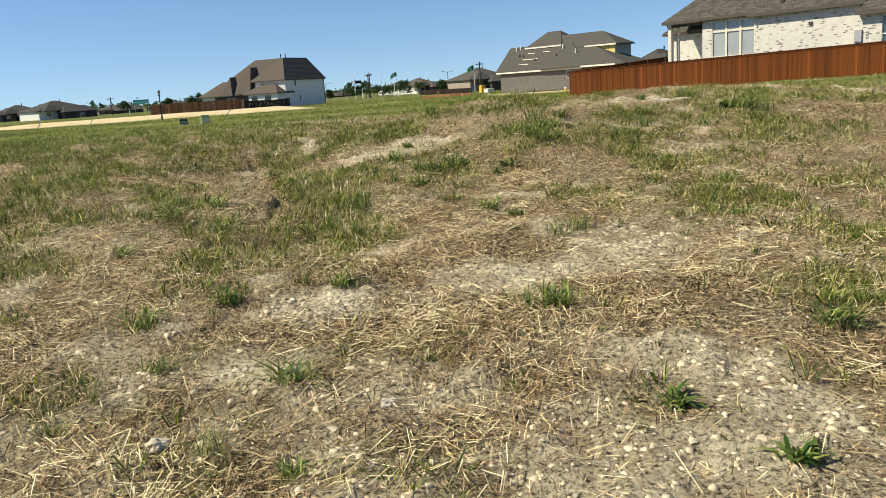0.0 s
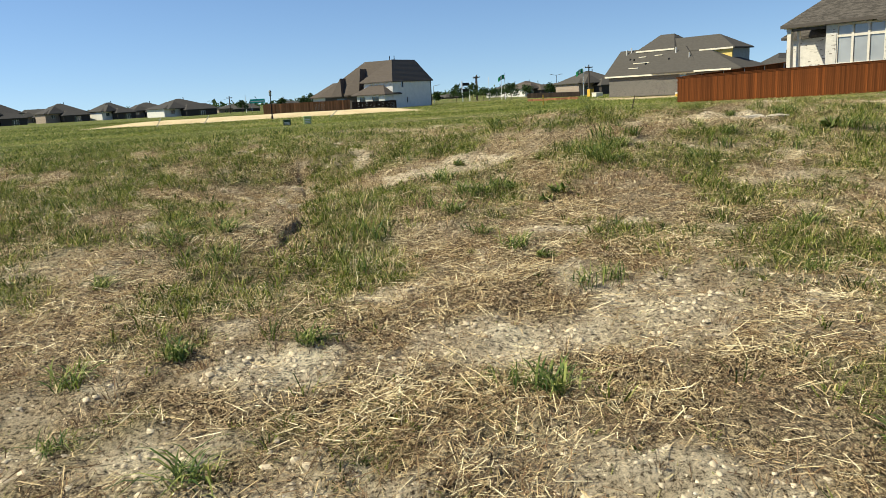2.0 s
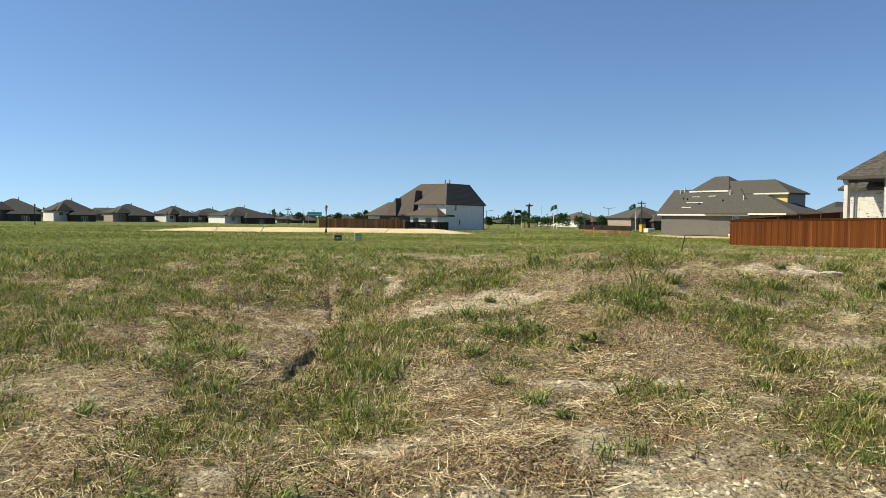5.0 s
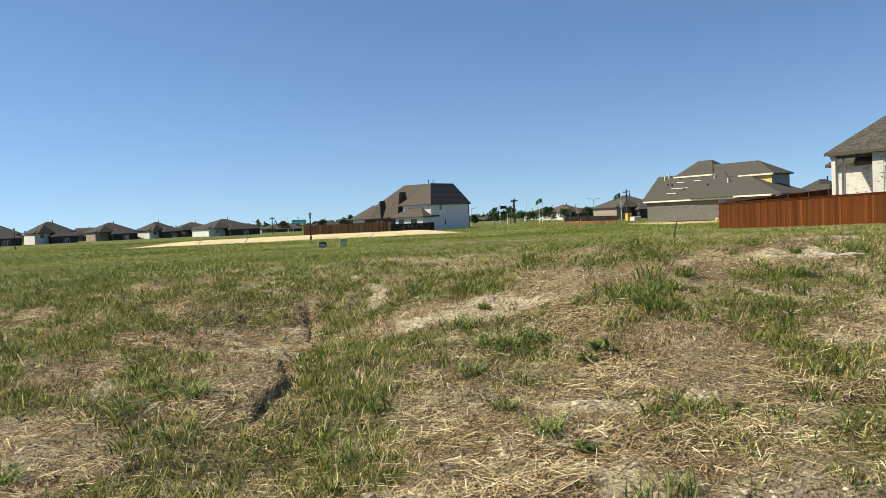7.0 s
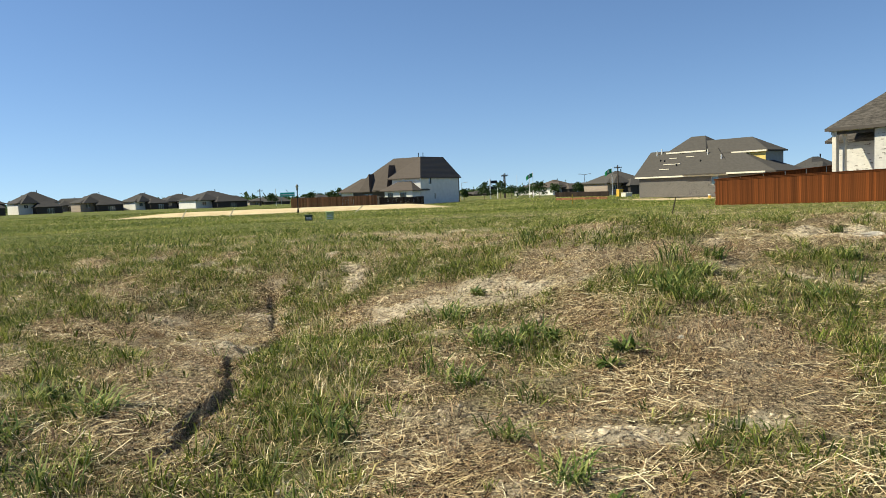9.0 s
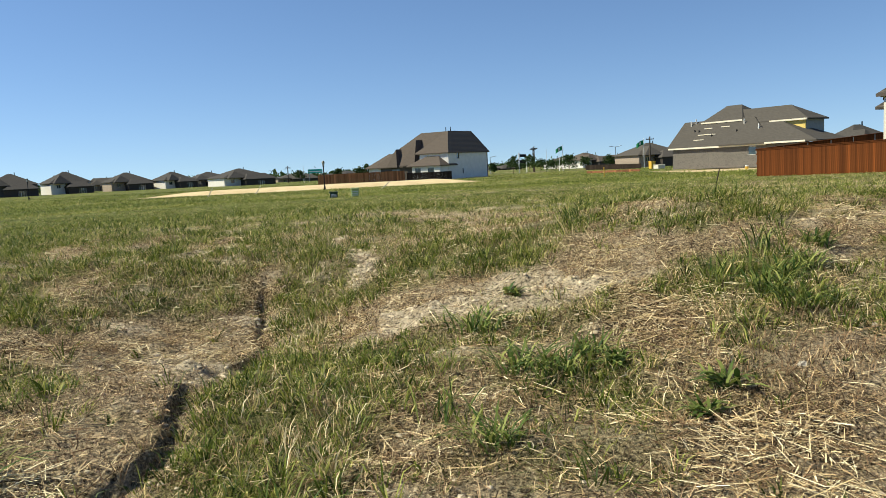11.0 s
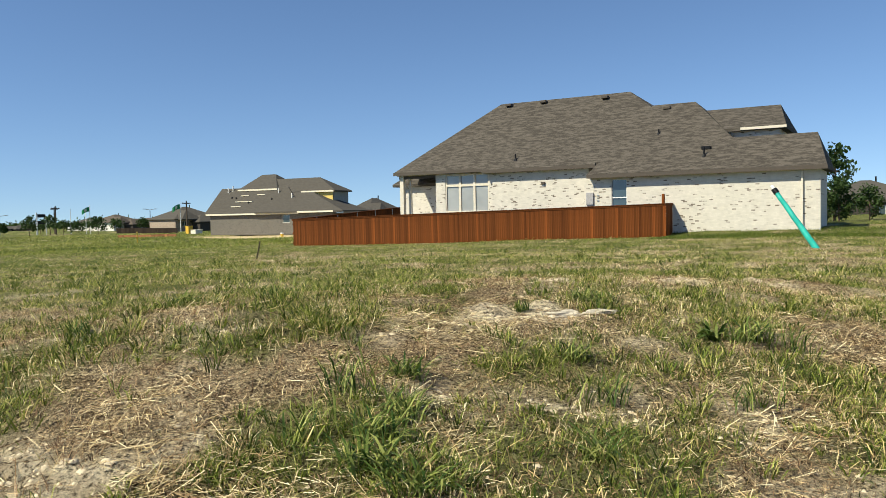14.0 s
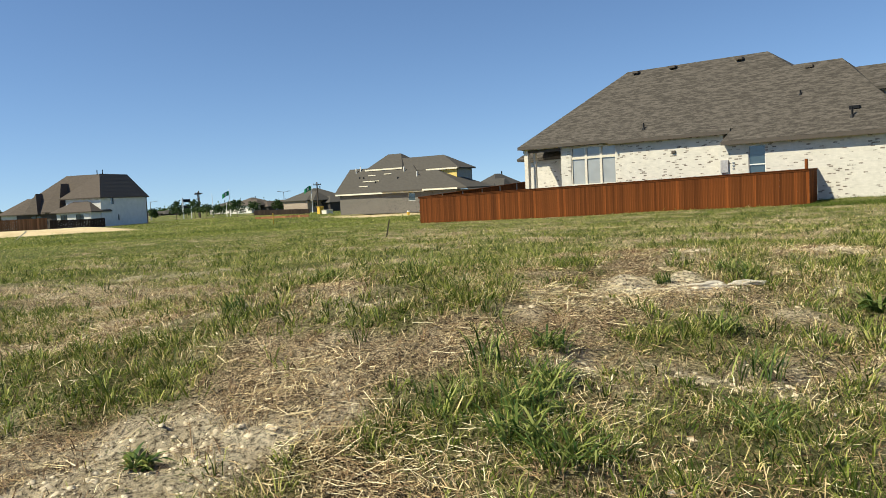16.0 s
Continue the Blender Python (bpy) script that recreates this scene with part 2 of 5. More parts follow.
def hip_y(x0, x1, y0, y1, z, top, front, back, ridge=None, edge=0.18):
    """The same with the ridge along y."""
    bm = hip(y0, y1, x0, x1, z, top, front, back, ridge=ridge, edge=edge)
    for v in bm.verts:
        v.co.x, v.co.y = v.co.y, v.co.x
    return bm


def walls(x0, x1, y0, y1, z0, z1, holes=(), thick=0.25):
    """Four walls as one mesh; holes: (side, a0, a1, z0, z1), cut through, side one of front, right."""
    bm = bmesh.new()

    def side(lo, hi, cut, put):
        xs = sorted({lo, hi, *[v for h in cut for v in h[:2]]})
        for p, q in zip(xs, xs[1:]):
            zs = [z0]
            for h in cut:
                if h[0] < (p + q) / 2 < h[1]:
                    zs += [h[2], h[3]]
            zs = sorted(zs) + [z1]
            for i in range(0, len(zs) - 1, 2):
                put(p, q, zs[i], zs[i + 1])

    front = [h[1:] for h in holes if h[0] == "front"]
    right = [h[1:] for h in holes if h[0] == "right"]
    side(x0, x1, front, lambda p, q, a, b: box(p, q, y0, y0 + thick, a, b, bm))
    side(y0 + thick, y1 - thick, right, lambda p, q, a, b: box(x1 - thick, x1, p, q, a, b, bm))
    box(x0, x1, y1 - thick, y1, z0, z1, bm), box(x0, x0 + thick, y0 + thick, y1 - thick, z0, z1, bm)
    bmesh.ops.remove_doubles(bm, verts=bm.verts, dist=0.001)
    return bm


def window(parent, x0, x1, z0, z1, y, cols=1, split=(), frame_mat=None, pane_mat=None, side="front", w=0.07):
    """A window in a wall's hole: frame with mullions as one part, each pane under it. split: heights of cross bars."""
    fr = new("window")
    fr.parent = parent
    xs = [x0 + (x1 - x0) * i / cols for i in range(cols + 1)]
    zs = [z0, *split, z1]
    mat = frame_mat or M_WHITE

    def at(p0, p1, a, b, c, d):
        return box(p0, p1, c, d, a, b) if side == "front" else box(y - d + y, y - c + y, p0, p1, a, b)

    for i, x in enumerate(xs):
        part("frame_bar" if 0 < i < cols else "frame_side", at(max(x0, x - w / 2), min(x1, x + w / 2), z0, z1, y - 0.02, y + 0.10), mat, fr)
    for zz in zs:
        part("window_sill" if zz == z0 else "frame_bar", at(x0, x1, max(z0, zz - w / 2), min(z1, zz + w / 2), y - (0.05 if zz == z0 else 0.016), y + 0.09), mat, fr)
    for i in range(cols):
        for j in range(len(zs) - 1):
            part("pane", at(xs[i] + w / 2, xs[i + 1] - w / 2, zs[j] + w / 2, zs[j + 1] - w / 2, y + 0.05, y + 0.06), pane_mat or M_GLASS, fr)
    return fr

# ---- ground ----


def lattice(ix, iy, seed):
    h = (ix.astype(np.int64) * 374761393 + iy.astype(np.int64) * 668265263 + seed * 974634521) & 0xFFFFFFFF
    h = ((h ^ (h >> 13)) * 1274126177) & 0xFFFFFFFF
    return ((h ^ (h >> 16)) & 0xFFFF) / 65535.0


def fuzz(x, y, size, seed=0, octaves=3):
    """Smooth noise from 0 to 1, with features about as wide as size."""
    out, amp, total = 0.0, 1.0, 0.0
    for o in range(octaves):
        u, v = x / size * 2**o + 17.3 * o, y / size * 2**o - 9.1 * o
        iu, iv = np.floor(u), np.floor(v)
        fu, fv = u - iu, v - iv
        fu, fv = fu * fu * (3 - 2 * fu), fv * fv * (3 - 2 * fv)
        a, b = lattice(iu, iv, seed + o), lattice(iu + 1, iv, seed + o)
        c, d = lattice(iu, iv + 1, seed + o), lattice(iu + 1, iv + 1, seed + o)
        out = out + amp * ((a * (1 - fu) + b * fu) * (1 - fv) + (c * (1 - fu) + d * fu) * fv)
        total, amp = total + amp, amp * 0.5
    return out / total


def step(v, lo, hi):
    t = np.clip((v - lo) / (hi - lo), 0, 1)
    return t * t * (3 - 2 * t)


def blob(x, y, cx, cy, rx, ry=None, turn=0.0):
    ry = ry or rx
    c, s = math.cos(turn), math.sin(turn)
    dx, dy = x - cx, y - cy
    return np.exp(-(((dx * c + dy * s) / rx) ** 2 + ((-dx * s + dy * c) / ry) ** 2))


def rut_line(y):
    """x of the cracked rut that runs away from the start of the walk."""
    return -1.36 - 0.085 * (y - 8.5) - 0.26 * (1 - step(y, 7.2, 8.5)) + 0.07 * np.sin(y * 1.9) + 0.04 * np.sin(y * 5.3) + 0.24 * (fuzz(y, y * 0, 0.40, 19, 3) - 0.5)


def rut(x, y):
    return step(y, 6.6, 7.6) * (1 - step(y, 11.8, 12.8)) * step(x - rut_line(y), -0.035, 0.03) * np.exp(-np.clip((x - rut_line(y)) / 0.13, 0, 9) ** 1.5) * np.clip(0.1 + 1.6 * fuzz(x * 0, y, 0.7, 77, 2), 0, 1.1)


def broad(x, y):
    """The lie of the land."""
    near = -0.25 + 0.085 * np.clip(y - 2, 0, 11) + 0.30 * blob(x, y, 2.7, 12.5, 1.5, 3.0) + 0.36 * blob(x, y, 6.5, 12.5, 3.5, 3.5)
    near = near - 0.42 * blob(x, y, -1.7, 11.0, 1.3, 1.8) + 0.05 * blob(x, y, -3.4, 9.3, 1.6, 2.0) - 0.13 * blob(x, y, -0.85, 6.5, 0.8, 1.0) - 0.06 * blob(x, y, 0.8, 9.3, 0.7, 1.2)
    along = (x - 33.09) * 0.447 - (y - 34.24) * 0.895
    far = 0.40 + 0.0185 * np.clip(along, -60, 6) + 0.0026 * np.clip(along + 60, -400, 0)
    far = far + 0.30 * step(along * 0 + (x - 33.09) * 0.895 + (y - 34.24) * 0.447, 0.3, 2.6) * step(along, -8, 2)
    return near + (far - near) * step(np.hypot(x, y - 5), 11, 34)


def ground_z(x, y):
    close = 1 - step(np.hypot(x - 1, y - 8), 14, 40)
    z = broad(x, y) + close * (0.10 * (fuzz(x, y, 1.5, 3, 3) - 0.5) + 0.085 * (fuzz(x, y, 0.24, 5, 2) - 0.5))
    z = z + (1 - close) * 0.25 * (fuzz(x, y, 9, 8, 3) - 0.5)
    z = z + 0.5 * step(y, 117.2, 121.5) * (1 - step(y, 135, 150)) * step(x, -46, -36) * (1 - step(x + 0.15 * (y - 116), 1, 8))
    z = z + 0.13 * bare(x, y) * (fuzz(x, y, 0.19, 21, 2) - 0.5) * close
    return z - 0.11 * rut(x, y) * (0.45 + 0.9 * fuzz(x, y, 0.16, 23, 2)) + 0.05 * np.exp(-(((x - rut_line(y) + 0.35) / 0.25) ** 2)) * step(y, 6.6, 7.6) * (1 - step(y, 12, 13))


def spots(x, y, items):
    """The sum of soft spots: strength, x, y, half width, half depth."""
    return sum(a * blob(x, y, cx, cy, rx, ry) for a, cx, cy, rx, ry in items)


def gully(x, y):
    """The narrow bare wash between the green strip and the mound."""
    return np.exp(-(((x + 0.33 + 0.2 * (y - 10.4) + 0.12 * np.sin(y * 2.3)) / 0.13) ** 2)) * step(y, 9.6, 10.4) * (1 - step(y, 15, 18))


BARE_NEAR = ((0.75, -1.2, 2.9, 1.5, 0.8), (0.7, -0.6, 4.3, 1.2, 0.5), (0.6, 1.7, 4.6, 1.3, 0.7), (0.9, 0.2, 1.2, 2.5, 1.2), (0.8, -0.28, 5.57, 0.45, 0.25), (0.8, -1.1, 4.1, 0.8, 0.35),
             (0.8, 0.33, 4.7, 0.35, 0.25), (1.7, 1.24, 6.9, 0.34, 0.16), (1.5, 2.0, 7.0, 0.36, 0.14), (0.8, 1.93, 5.03, 0.9, 0.3), (0.7, 3.77, 8.2, 0.5, 0.4))
BARE_FAR = ((1.8, 0.85, 10.8, 0.40, 0.70), (1.0, -0.2, 10.5, 0.40, 0.40), (1.2, 0.35, 10.5, 0.45, 0.32), (0.6, -1.9, 10.0, 0.30, 1.50), (0.6, -1.5, 7.4, 0.25, 0.60), (0.8, 2.1, 14.6, 0.75, 0.45),
            (0.8, 1.7, 20.6, 1.6, 0.5), (0.95, 5.5, 11.9, 1.0, 0.32), (0.7, 3.8, 11.5, 0.42, 0.25), (0.6, 8.5, 12.8, 2.0, 1.0), (0.6, 2.0, 12.2, 0.6, 0.35))


def bare(x, y):
    """Where the soil shows: 0 to 1."""
    b = spots(x, y, BARE_NEAR) + spots(x, y, BARE_FAR) + 0.8 * gully(x, y)
    return np.clip(1.8 * (b * 0.68 + 1.8 * (fuzz(x, y, 0.55, 31, 4) - 0.46)) - 0.38, 0, 1) * (1 - step(np.hypot(x, y - 5), 12, 24))


GREEN_SPOTS = ((0.95, 2.45, 10.1, 0.50, 0.55), (0.85, 3.3, 9.2, 0.40, 0.35), (0.8, 4.1, 9.4, 0.50, 0.45), (0.75, 2.97, 12.1, 0.75, 0.40), (0.6, 1.64, 12.85, 0.32, 0.25), (0.45, 4.0, 10.6, 0.50, 0.40),
               (0.25, 0.1, 12.9, 1.1, 1.3), (0.6, -4.6, 8.9, 1.2, 1.5), (0.4, -2.6, 7.3, 0.7, 0.6), (0.55, -2.2, 7.8, 0.5, 0.35), (0.35, -1.9, 5.5, 0.5, 0.4), (0.45, 5.6, 9.9, 1.6, 0.9),
               (0.6, 6.15, 11.9, 0.35, 0.25), (0.3, 2.6, 5.6, 0.6, 0.5), (-0.6, 1.5, 10.6, 0.60, 0.90), (-0.4, 4.4, 11.6, 0.70, 0.40), (-0.35, -3.1, 9.9, 0.6, 0.4), (-0.3, 2.1, 8.5, 0.8, 0.45), (-0.5, -2.0, 10.2, 0.40, 1.40))


def strip(x, y):
    """The greener line of grass beside the rut."""
    return np.exp(-(((x + 0.45 + 0.105 * (y - 5.5)) / (0.48 - 0.012 * y)) ** 2)) * step(y, 4.6, 6.2) * (1 - step(y, 14, 18))


def green(x, y):
    """How much living grass stands there: 0 to 1."""
    g = 0.85 * strip(x, y) + spots(x, y, GREEN_SPOTS)
    rows = np.sin((x + 0.105 * y) * 6.6 + 1.5 * fuzz(x, y, 3.0, 47, 2))
    g = g + 0.22 * rows * step(-x, 0.8, 2.0) * step(y, 8, 11) * (1 - step(y, 40, 70))
    g = g + 0.28 * step(y, 9, 13) + 0.26 * step(y, 14, 24) * (1 - 0.6 * step(x, 3, 12)) + 0.30 * step(-x, 0.6, 2.2) * step(y, 4.5, 6.5) + 0.40 * step(np.hypot(x, y), 34, 70) + 0.22 * step(-x, 3, 9)
    patch = fuzz(x, y, 0.85, 41, 4)
    wide = fuzz(x, y, 4.0, 43, 3)
    return np.clip(1.5 * (g + 2.1 * (patch - 0.50) + 0.6 * (wide - 0.5)) + 0.07, 0, 1) * (1 - 0.85 * bare(x, y)) * (1 - 0.9 * np.clip(1.6 * rut(x, y), 0, 1))


def sandy(x, y):
    """The graded strip of pale fill in front of the far fence."""
    edge = 0.8 * (fuzz(x, y, 6, 61, 3) - 0.5)
    lane = step(y + 3 * edge, 116.5, 118) * (1 - step(y + 3 * edge, 141, 150)) * step(x, -47, -41) * (1 - step(x + 0.15 * (y - 116), 4, 9))
    pad = step(blob(x, y, 43, 116, 9, 15, 0.3) + 0.1 * edge, 0.28, 0.36)
    return np.clip(lane + 0.9 * pad, 0, 1)


def spaced(lo, hi, fine, reach, grow=1.16, cap=60.0):
    """Grid lines: even from lo to hi, then ever wider apart until reach."""
    mid = list(np.arange(lo, hi + fine / 2, fine))
    for sign, out in ((1, mid), (-1, mid)):
        s, v = fine, (mid[-1] if sign > 0 else mid[0])
        extra = []
        while abs(v) < reach:
            s = min(s * grow, cap)
            v += sign * s
            extra.append(v)
        mid = mid + extra if sign > 0 else extra[::-1] + mid
    return np.array(mid)


def rotated_attr(mesh, name, values):
    a = mesh.attributes.new(name, "FLOAT", "POINT")
    a.data.foreach_set("value", np.ascontiguousarray(values, dtype=np.float32))


def quick_mesh(name, verts, faces_flat, sizes):
    mesh = bpy.data.meshes.new(name)
    mesh.vertices.add(len(verts)), mesh.loops.add(len(faces_flat)), mesh.polygons.add(len(sizes))
    mesh.vertices.foreach_set("co", np.ascontiguousarray(verts, dtype=np.float32).ravel())
    mesh.loops.foreach_set("vertex_index", np.ascontiguousarray(faces_flat, dtype=np.int32))
    mesh.polygons.foreach_set("loop_start", np.ascontiguousarray(np.concatenate([[0], np.cumsum(sizes)[:-1]]), dtype=np.int32))
    mesh.update(calc_edges=True)
    return mesh


gx, gy = spaced(-7.5, 11, 0.07, 2600, 1.07), spaced(0.0, 18.5, 0.07, 2600, 1.07)
gx = np.unique(np.concatenate([gx[(gx < -2.0) | (gx > -1.0)], np.arange(-2.0, -0.99, 0.022)]))
gy = np.unique(np.concatenate([gy[(gy < 111) | (gy > 127)], np.arange(111, 127.1, 0.7)]))
GX, GY = np.meshgrid(gx, gy)
nx, ny = len(gx), len(gy)
idx = np.arange(nx * ny).reshape(ny, nx)
quads = np.stack([idx[:-1, :-1], idx[:-1, 1:], idx[1:, 1:], idx[1:, :-1]], -1).reshape(-1, 4)
X, Y = GX.ravel(), GY.ravel()
ground_mesh = quick_mesh("ground", np.stack([X, Y, ground_z(X, Y)], 1), quads.ravel(), np.full(len(quads), 4))
ground_mesh.polygons.foreach_set("use_smooth", np.ones(len(quads), dtype=bool))
rotated_attr(ground_mesh, "green", np.clip(green(X, Y) * 1.1, 0, 1) * (0.75 + 0.25 * step(np.hypot(X, Y), 10, 40)))
rotated_attr(ground_mesh, "straw", np.clip((1 - bare(X, Y)) * (0.35 + 1.1 * fuzz(X, Y, 0.8, 51, 4)), 0, 1))
rotated_attr(ground_mesh, "sand", sandy(X, Y))
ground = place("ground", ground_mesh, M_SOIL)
tagged(ground, "rough open lot of pale dry soil, dead straw and patchy weeds", "ground", kind="structure")


def z_at(x, y):
    return float(ground_z(np.array([float(x)]), np.array([float(y)]))[0])


rng = np.random.default_rng(7)


def blades(name, x, y, high, wide, lean, material, tint, label, base=None, category="grass", turn=None, rise=1.0, simple=False):
    """Many grass blades as one mesh: each bends over once and ends in a point; simple ones are straight."""
    n = len(x)
    a = rng.uniform(0, 2 * np.pi, n) if turn is None else turn
    z = ground_z(x, y) - 0.01 if base is None else base
    face = rng.uniform(0, np.pi, n)
    sx, sy = np.cos(face) * wide / 2, np.sin(face) * wide / 2
    l1, l2 = lean * 0.35 * high, lean * high
    h1, h2 = high * 0.6, high * np.sqrt(np.clip(1 - 0.6 * np.minimum(lean, 1.25) ** 2, 0.03, 1))
    h1, h2 = h1 * rise, h2 * rise
    ca, sa = np.cos(a), np.sin(a)
    if simple:
        P = np.stack([np.stack([x - sx, y - sy, z], 1), np.stack([x + sx, y + sy, z], 1), np.stack([x + ca * l2, y + sa * l2, z + h2], 1)], 1)
        mesh = quick_mesh(name, P.reshape(-1, 3), np.arange(3 * n), np.full(n, 3))
        rotated_attr(mesh, "tint", np.repeat(tint, 3))
        return tagged(place(name, mesh, material), label, category, kind="stuff")
    P = np.empty((n, 5, 3))
    P[:, 0] = np.stack([x - sx, y - sy, z], 1)
    P[:, 1] = np.stack([x + sx, y + sy, z], 1)
    P[:, 2] = np.stack([x + ca * l1 + sx * 0.8, y + sa * l1 + sy * 0.8, z + np.minimum(h1, h2)], 1)
    P[:, 3] = np.stack([x + ca * l1 - sx * 0.8, y + sa * l1 - sy * 0.8, z + np.minimum(h1, h2)], 1)
    P[:, 4] = np.stack([x + ca * l2, y + sa * l2, z + h2], 1)
    k = 5 * np.arange(n)[:, None]
    flat = (k + np.array([0, 1, 2, 3, 3, 2, 4])).ravel()
    mesh = quick_mesh(name, P.reshape(-1, 3), flat, np.tile([4, 3], n))
    rotated_attr(mesh, "tint", np.repeat(tint, 5))
    ob = place(name, mesh, material)
    return tagged(ob, label, category, kind="stuff")


def scatter(n, x0, x1, y0, y1, chance):
    x, y = rng.uniform(x0, x1, n), rng.uniform(y0, y1, n)
    keep = rng.uniform(0, 1, n) < chance(x, y)
    return x[keep], y[keep]


def wedge(n, r0, r1, chance, a0=-40, a1=64, cx=0.2, cy=3.0):
    """Spots in a fan ahead of the walk, denser close by; angles in degrees from +y to the right."""
    r = np.exp(rng.uniform(np.log(r0), np.log(r1), n))
    a = np.radians(rng.uniform(a0, a1, n))
    x, y = cx + r * np.sin(a), cy + r * np.cos(a)
    keep = rng.uniform(0, 1, n) < chance(x, y)
    return x[keep], y[keep]


def seen(x, y):
    """The stretch of the lot that lies along and beside the walk."""
    return (x > -2.4 - 0.64 * (y + 1.2)) & ((x < 1.4 + 0.72 * (y + 1.2)) | (x < 0.8 + 2.1 * (y - 5.8)))


def clumped(x, y):
    return 0.15 + 1.1 * np.clip(fuzz(x, y, 0.28, 71, 2) * 2.2 - 0.75, 0, 1)


def lawn(x, y):
    """The mown strip between the cedar fence and the white house."""
    o = (x - 33.09) * 0.895 + (y - 34.24) * 0.447
    return (o > -4.5) & ((x - 33.09) * 0.447 - (y - 34.24) * 0.895 > 0)


def under_house(x, y):
    s, o = (x - 33.09) * 0.447 - (y - 34.24) * 0.895, (x - 33.09) * 0.895 + (y - 34.24) * 0.447
    return (s > -25.8) & (o > -0.1) & (s < 0.3) | (o > 2.4) & (s < 9) & (s > -30)


def outside(x, y):
    return ((y > 16.5) | (x < -7) | (x > 11.5)) & (~under_house(x, y))


# living grass, near to far
x, y = scatter(620000, -7.5, 12, 1.0, 17, lambda x, y: seen(x, y) * (green(x, y) * clumped(x, y) + 0.03))
n = len(x)
blades("grass", x, y, rng.uniform(0.03, 0.12, n) * (0.5 + 0.75 * green(x, y)), rng.uniform(0.004, 0.0095, n), rng.uniform(0.3, 1.15, n), M_GRASS,
       np.clip(rng.normal(0.46, 0.30, n), 0, 1), "patchy green summer grass on dry soil", simple=True)
x, y = wedge(420000, 12, 70, lambda x, y: (0.10 + green(x, y)) * (0.25 + 1.5 * clumped(x * 0.45, y * 0.45)) * outside(x, y))
n, r = len(x), np.hypot(x, y)
blades("grass", x, y, rng.uniform(0.035, 0.115, n), 0.0009 * r * rng.uniform(0.5, 1.3, n) * 0.6, rng.uniform(0.6, 1.25, n), M_GRASS,
       np.clip(rng.normal(0.57, 0.28, n) + 0.7 * (fuzz(x, y, 2.5, 91, 3) - 0.5), 0, 1), "green grass and weeds of the open lot", simple=True)
x, y = wedge(120000, 65, 190, lambda x, y: (1 - sandy(x, y)) * (~under_house(x, y)), -42, 40)
n, r = len(x), np.hypot(x, y)
blades("grass", x, y, rng.uniform(0.10, 0.28, n), 0.0009 * r * rng.uniform(0.5, 1.3, n), rng.uniform(0.5, 1.15, n), M_GRASS,
       np.clip(rng.normal(0.54, 0.22, n) + 0.6 * (fuzz(x, y, 14, 93, 3) - 0.5), 0, 1), "distant green grass of the open lot", simple=True)
x, y = scatter(190000, -7.0, 9, 2.0, 17, lambda x, y: seen(x, y) * np.clip(green(x, y) + 0.4 * strip(x, y), 0, 1) * np.clip(fuzz(x, y, 0.45, 95, 3) * 3.2 - 1.2, 0, 1))
n = len(x)
blades("dry_stems", x, y, rng.uniform(0.04, 0.11, n) * (1 + 0.5 * strip(x, y)), rng.uniform(0.0035, 0.0075, n), rng.uniform(0.35, 1.15, n), M_DRY,
       np.clip(rng.normal(0.60, 0.25, n), 0, 1), "bleached dry stems standing among green grass", category="grass")
# tufts: blades that fan out of shared roots


def tufts(name, cx, cy, each, high, wide, material, tone, label, spread=0.06):
    k = np.repeat(np.arange(len(cx)), each)
    m = len(k)
    a, rad = rng.uniform(0, 2 * np.pi, m), np.abs(rng.normal(0, 1, m))
    size = (0.35 + 1.15 * rng.uniform(0, 1, len(cx)) ** 1.6)[k]
    x, y = cx[k] + np.cos(a) * rad * spread * size, cy[k] + np.sin(a) * rad * spread * size
    shade = rng.normal(tone, 0.16, len(cx))[k]
    return blades(name, x, y, high * size * rng.uniform(0.4, 1.1, m), wide * rng.uniform(0.6, 1.3, m), np.clip(0.62 + 0.45 * rad, 0.1, 1.25), material,
                  np.clip(shade + rng.normal(0, 0.30, m), 0, 1), label, turn=a + rng.normal(0, 0.5, m))


x, y = scatter(34000, -7.5, 12, 1.2, 17, lambda x, y: seen(x, y) * np.clip(green(x, y) ** 1.3 * 0.85 * (0.25 + 1.1 * clumped(x * 0.7, y * 0.7)) + 0.03, 0, 1) * (1 - 0.7 * bare(x, y)))
tufts("grass_tufts", x, y, 18, 0.125, 0.0085, M_GRASS, 0.34, "scattered green grass tufts")
y = rng.uniform(6.4, 12.6, 260)
x = rut_line(y) + np.abs(rng.normal(0.06, 0.16, 260)) + 0.15
tufts("grass_tufts", x, y, 12, 0.11, 0.0075, M_GRASS, 0.40, "grass hanging over the edge of the rut")
x, y = scatter(5200, -7.5, 12, 1.2, 17, lambda x, y: seen(x, y) * np.clip(0.75 - green(x, y), 0.05, 1) * (1 - 0.6 * bare(x, y)))
tufts("dry_tufts", x, y, 22, 0.10, 0.005, M_STUBBLE, 0.45, "scattered dead brown grass tufts")
x, y = wedge(11000, 12, 48, lambda x, y: (0.12 + 0.8 * green(x, y) ** 2) * outside(x, y) * (~lawn(x, y)))
tufts("grass_tufts", x, y, 14, 0.17, 0.013, M_GRASS, 0.36, "taller weed tufts out on the lot", 0.11)
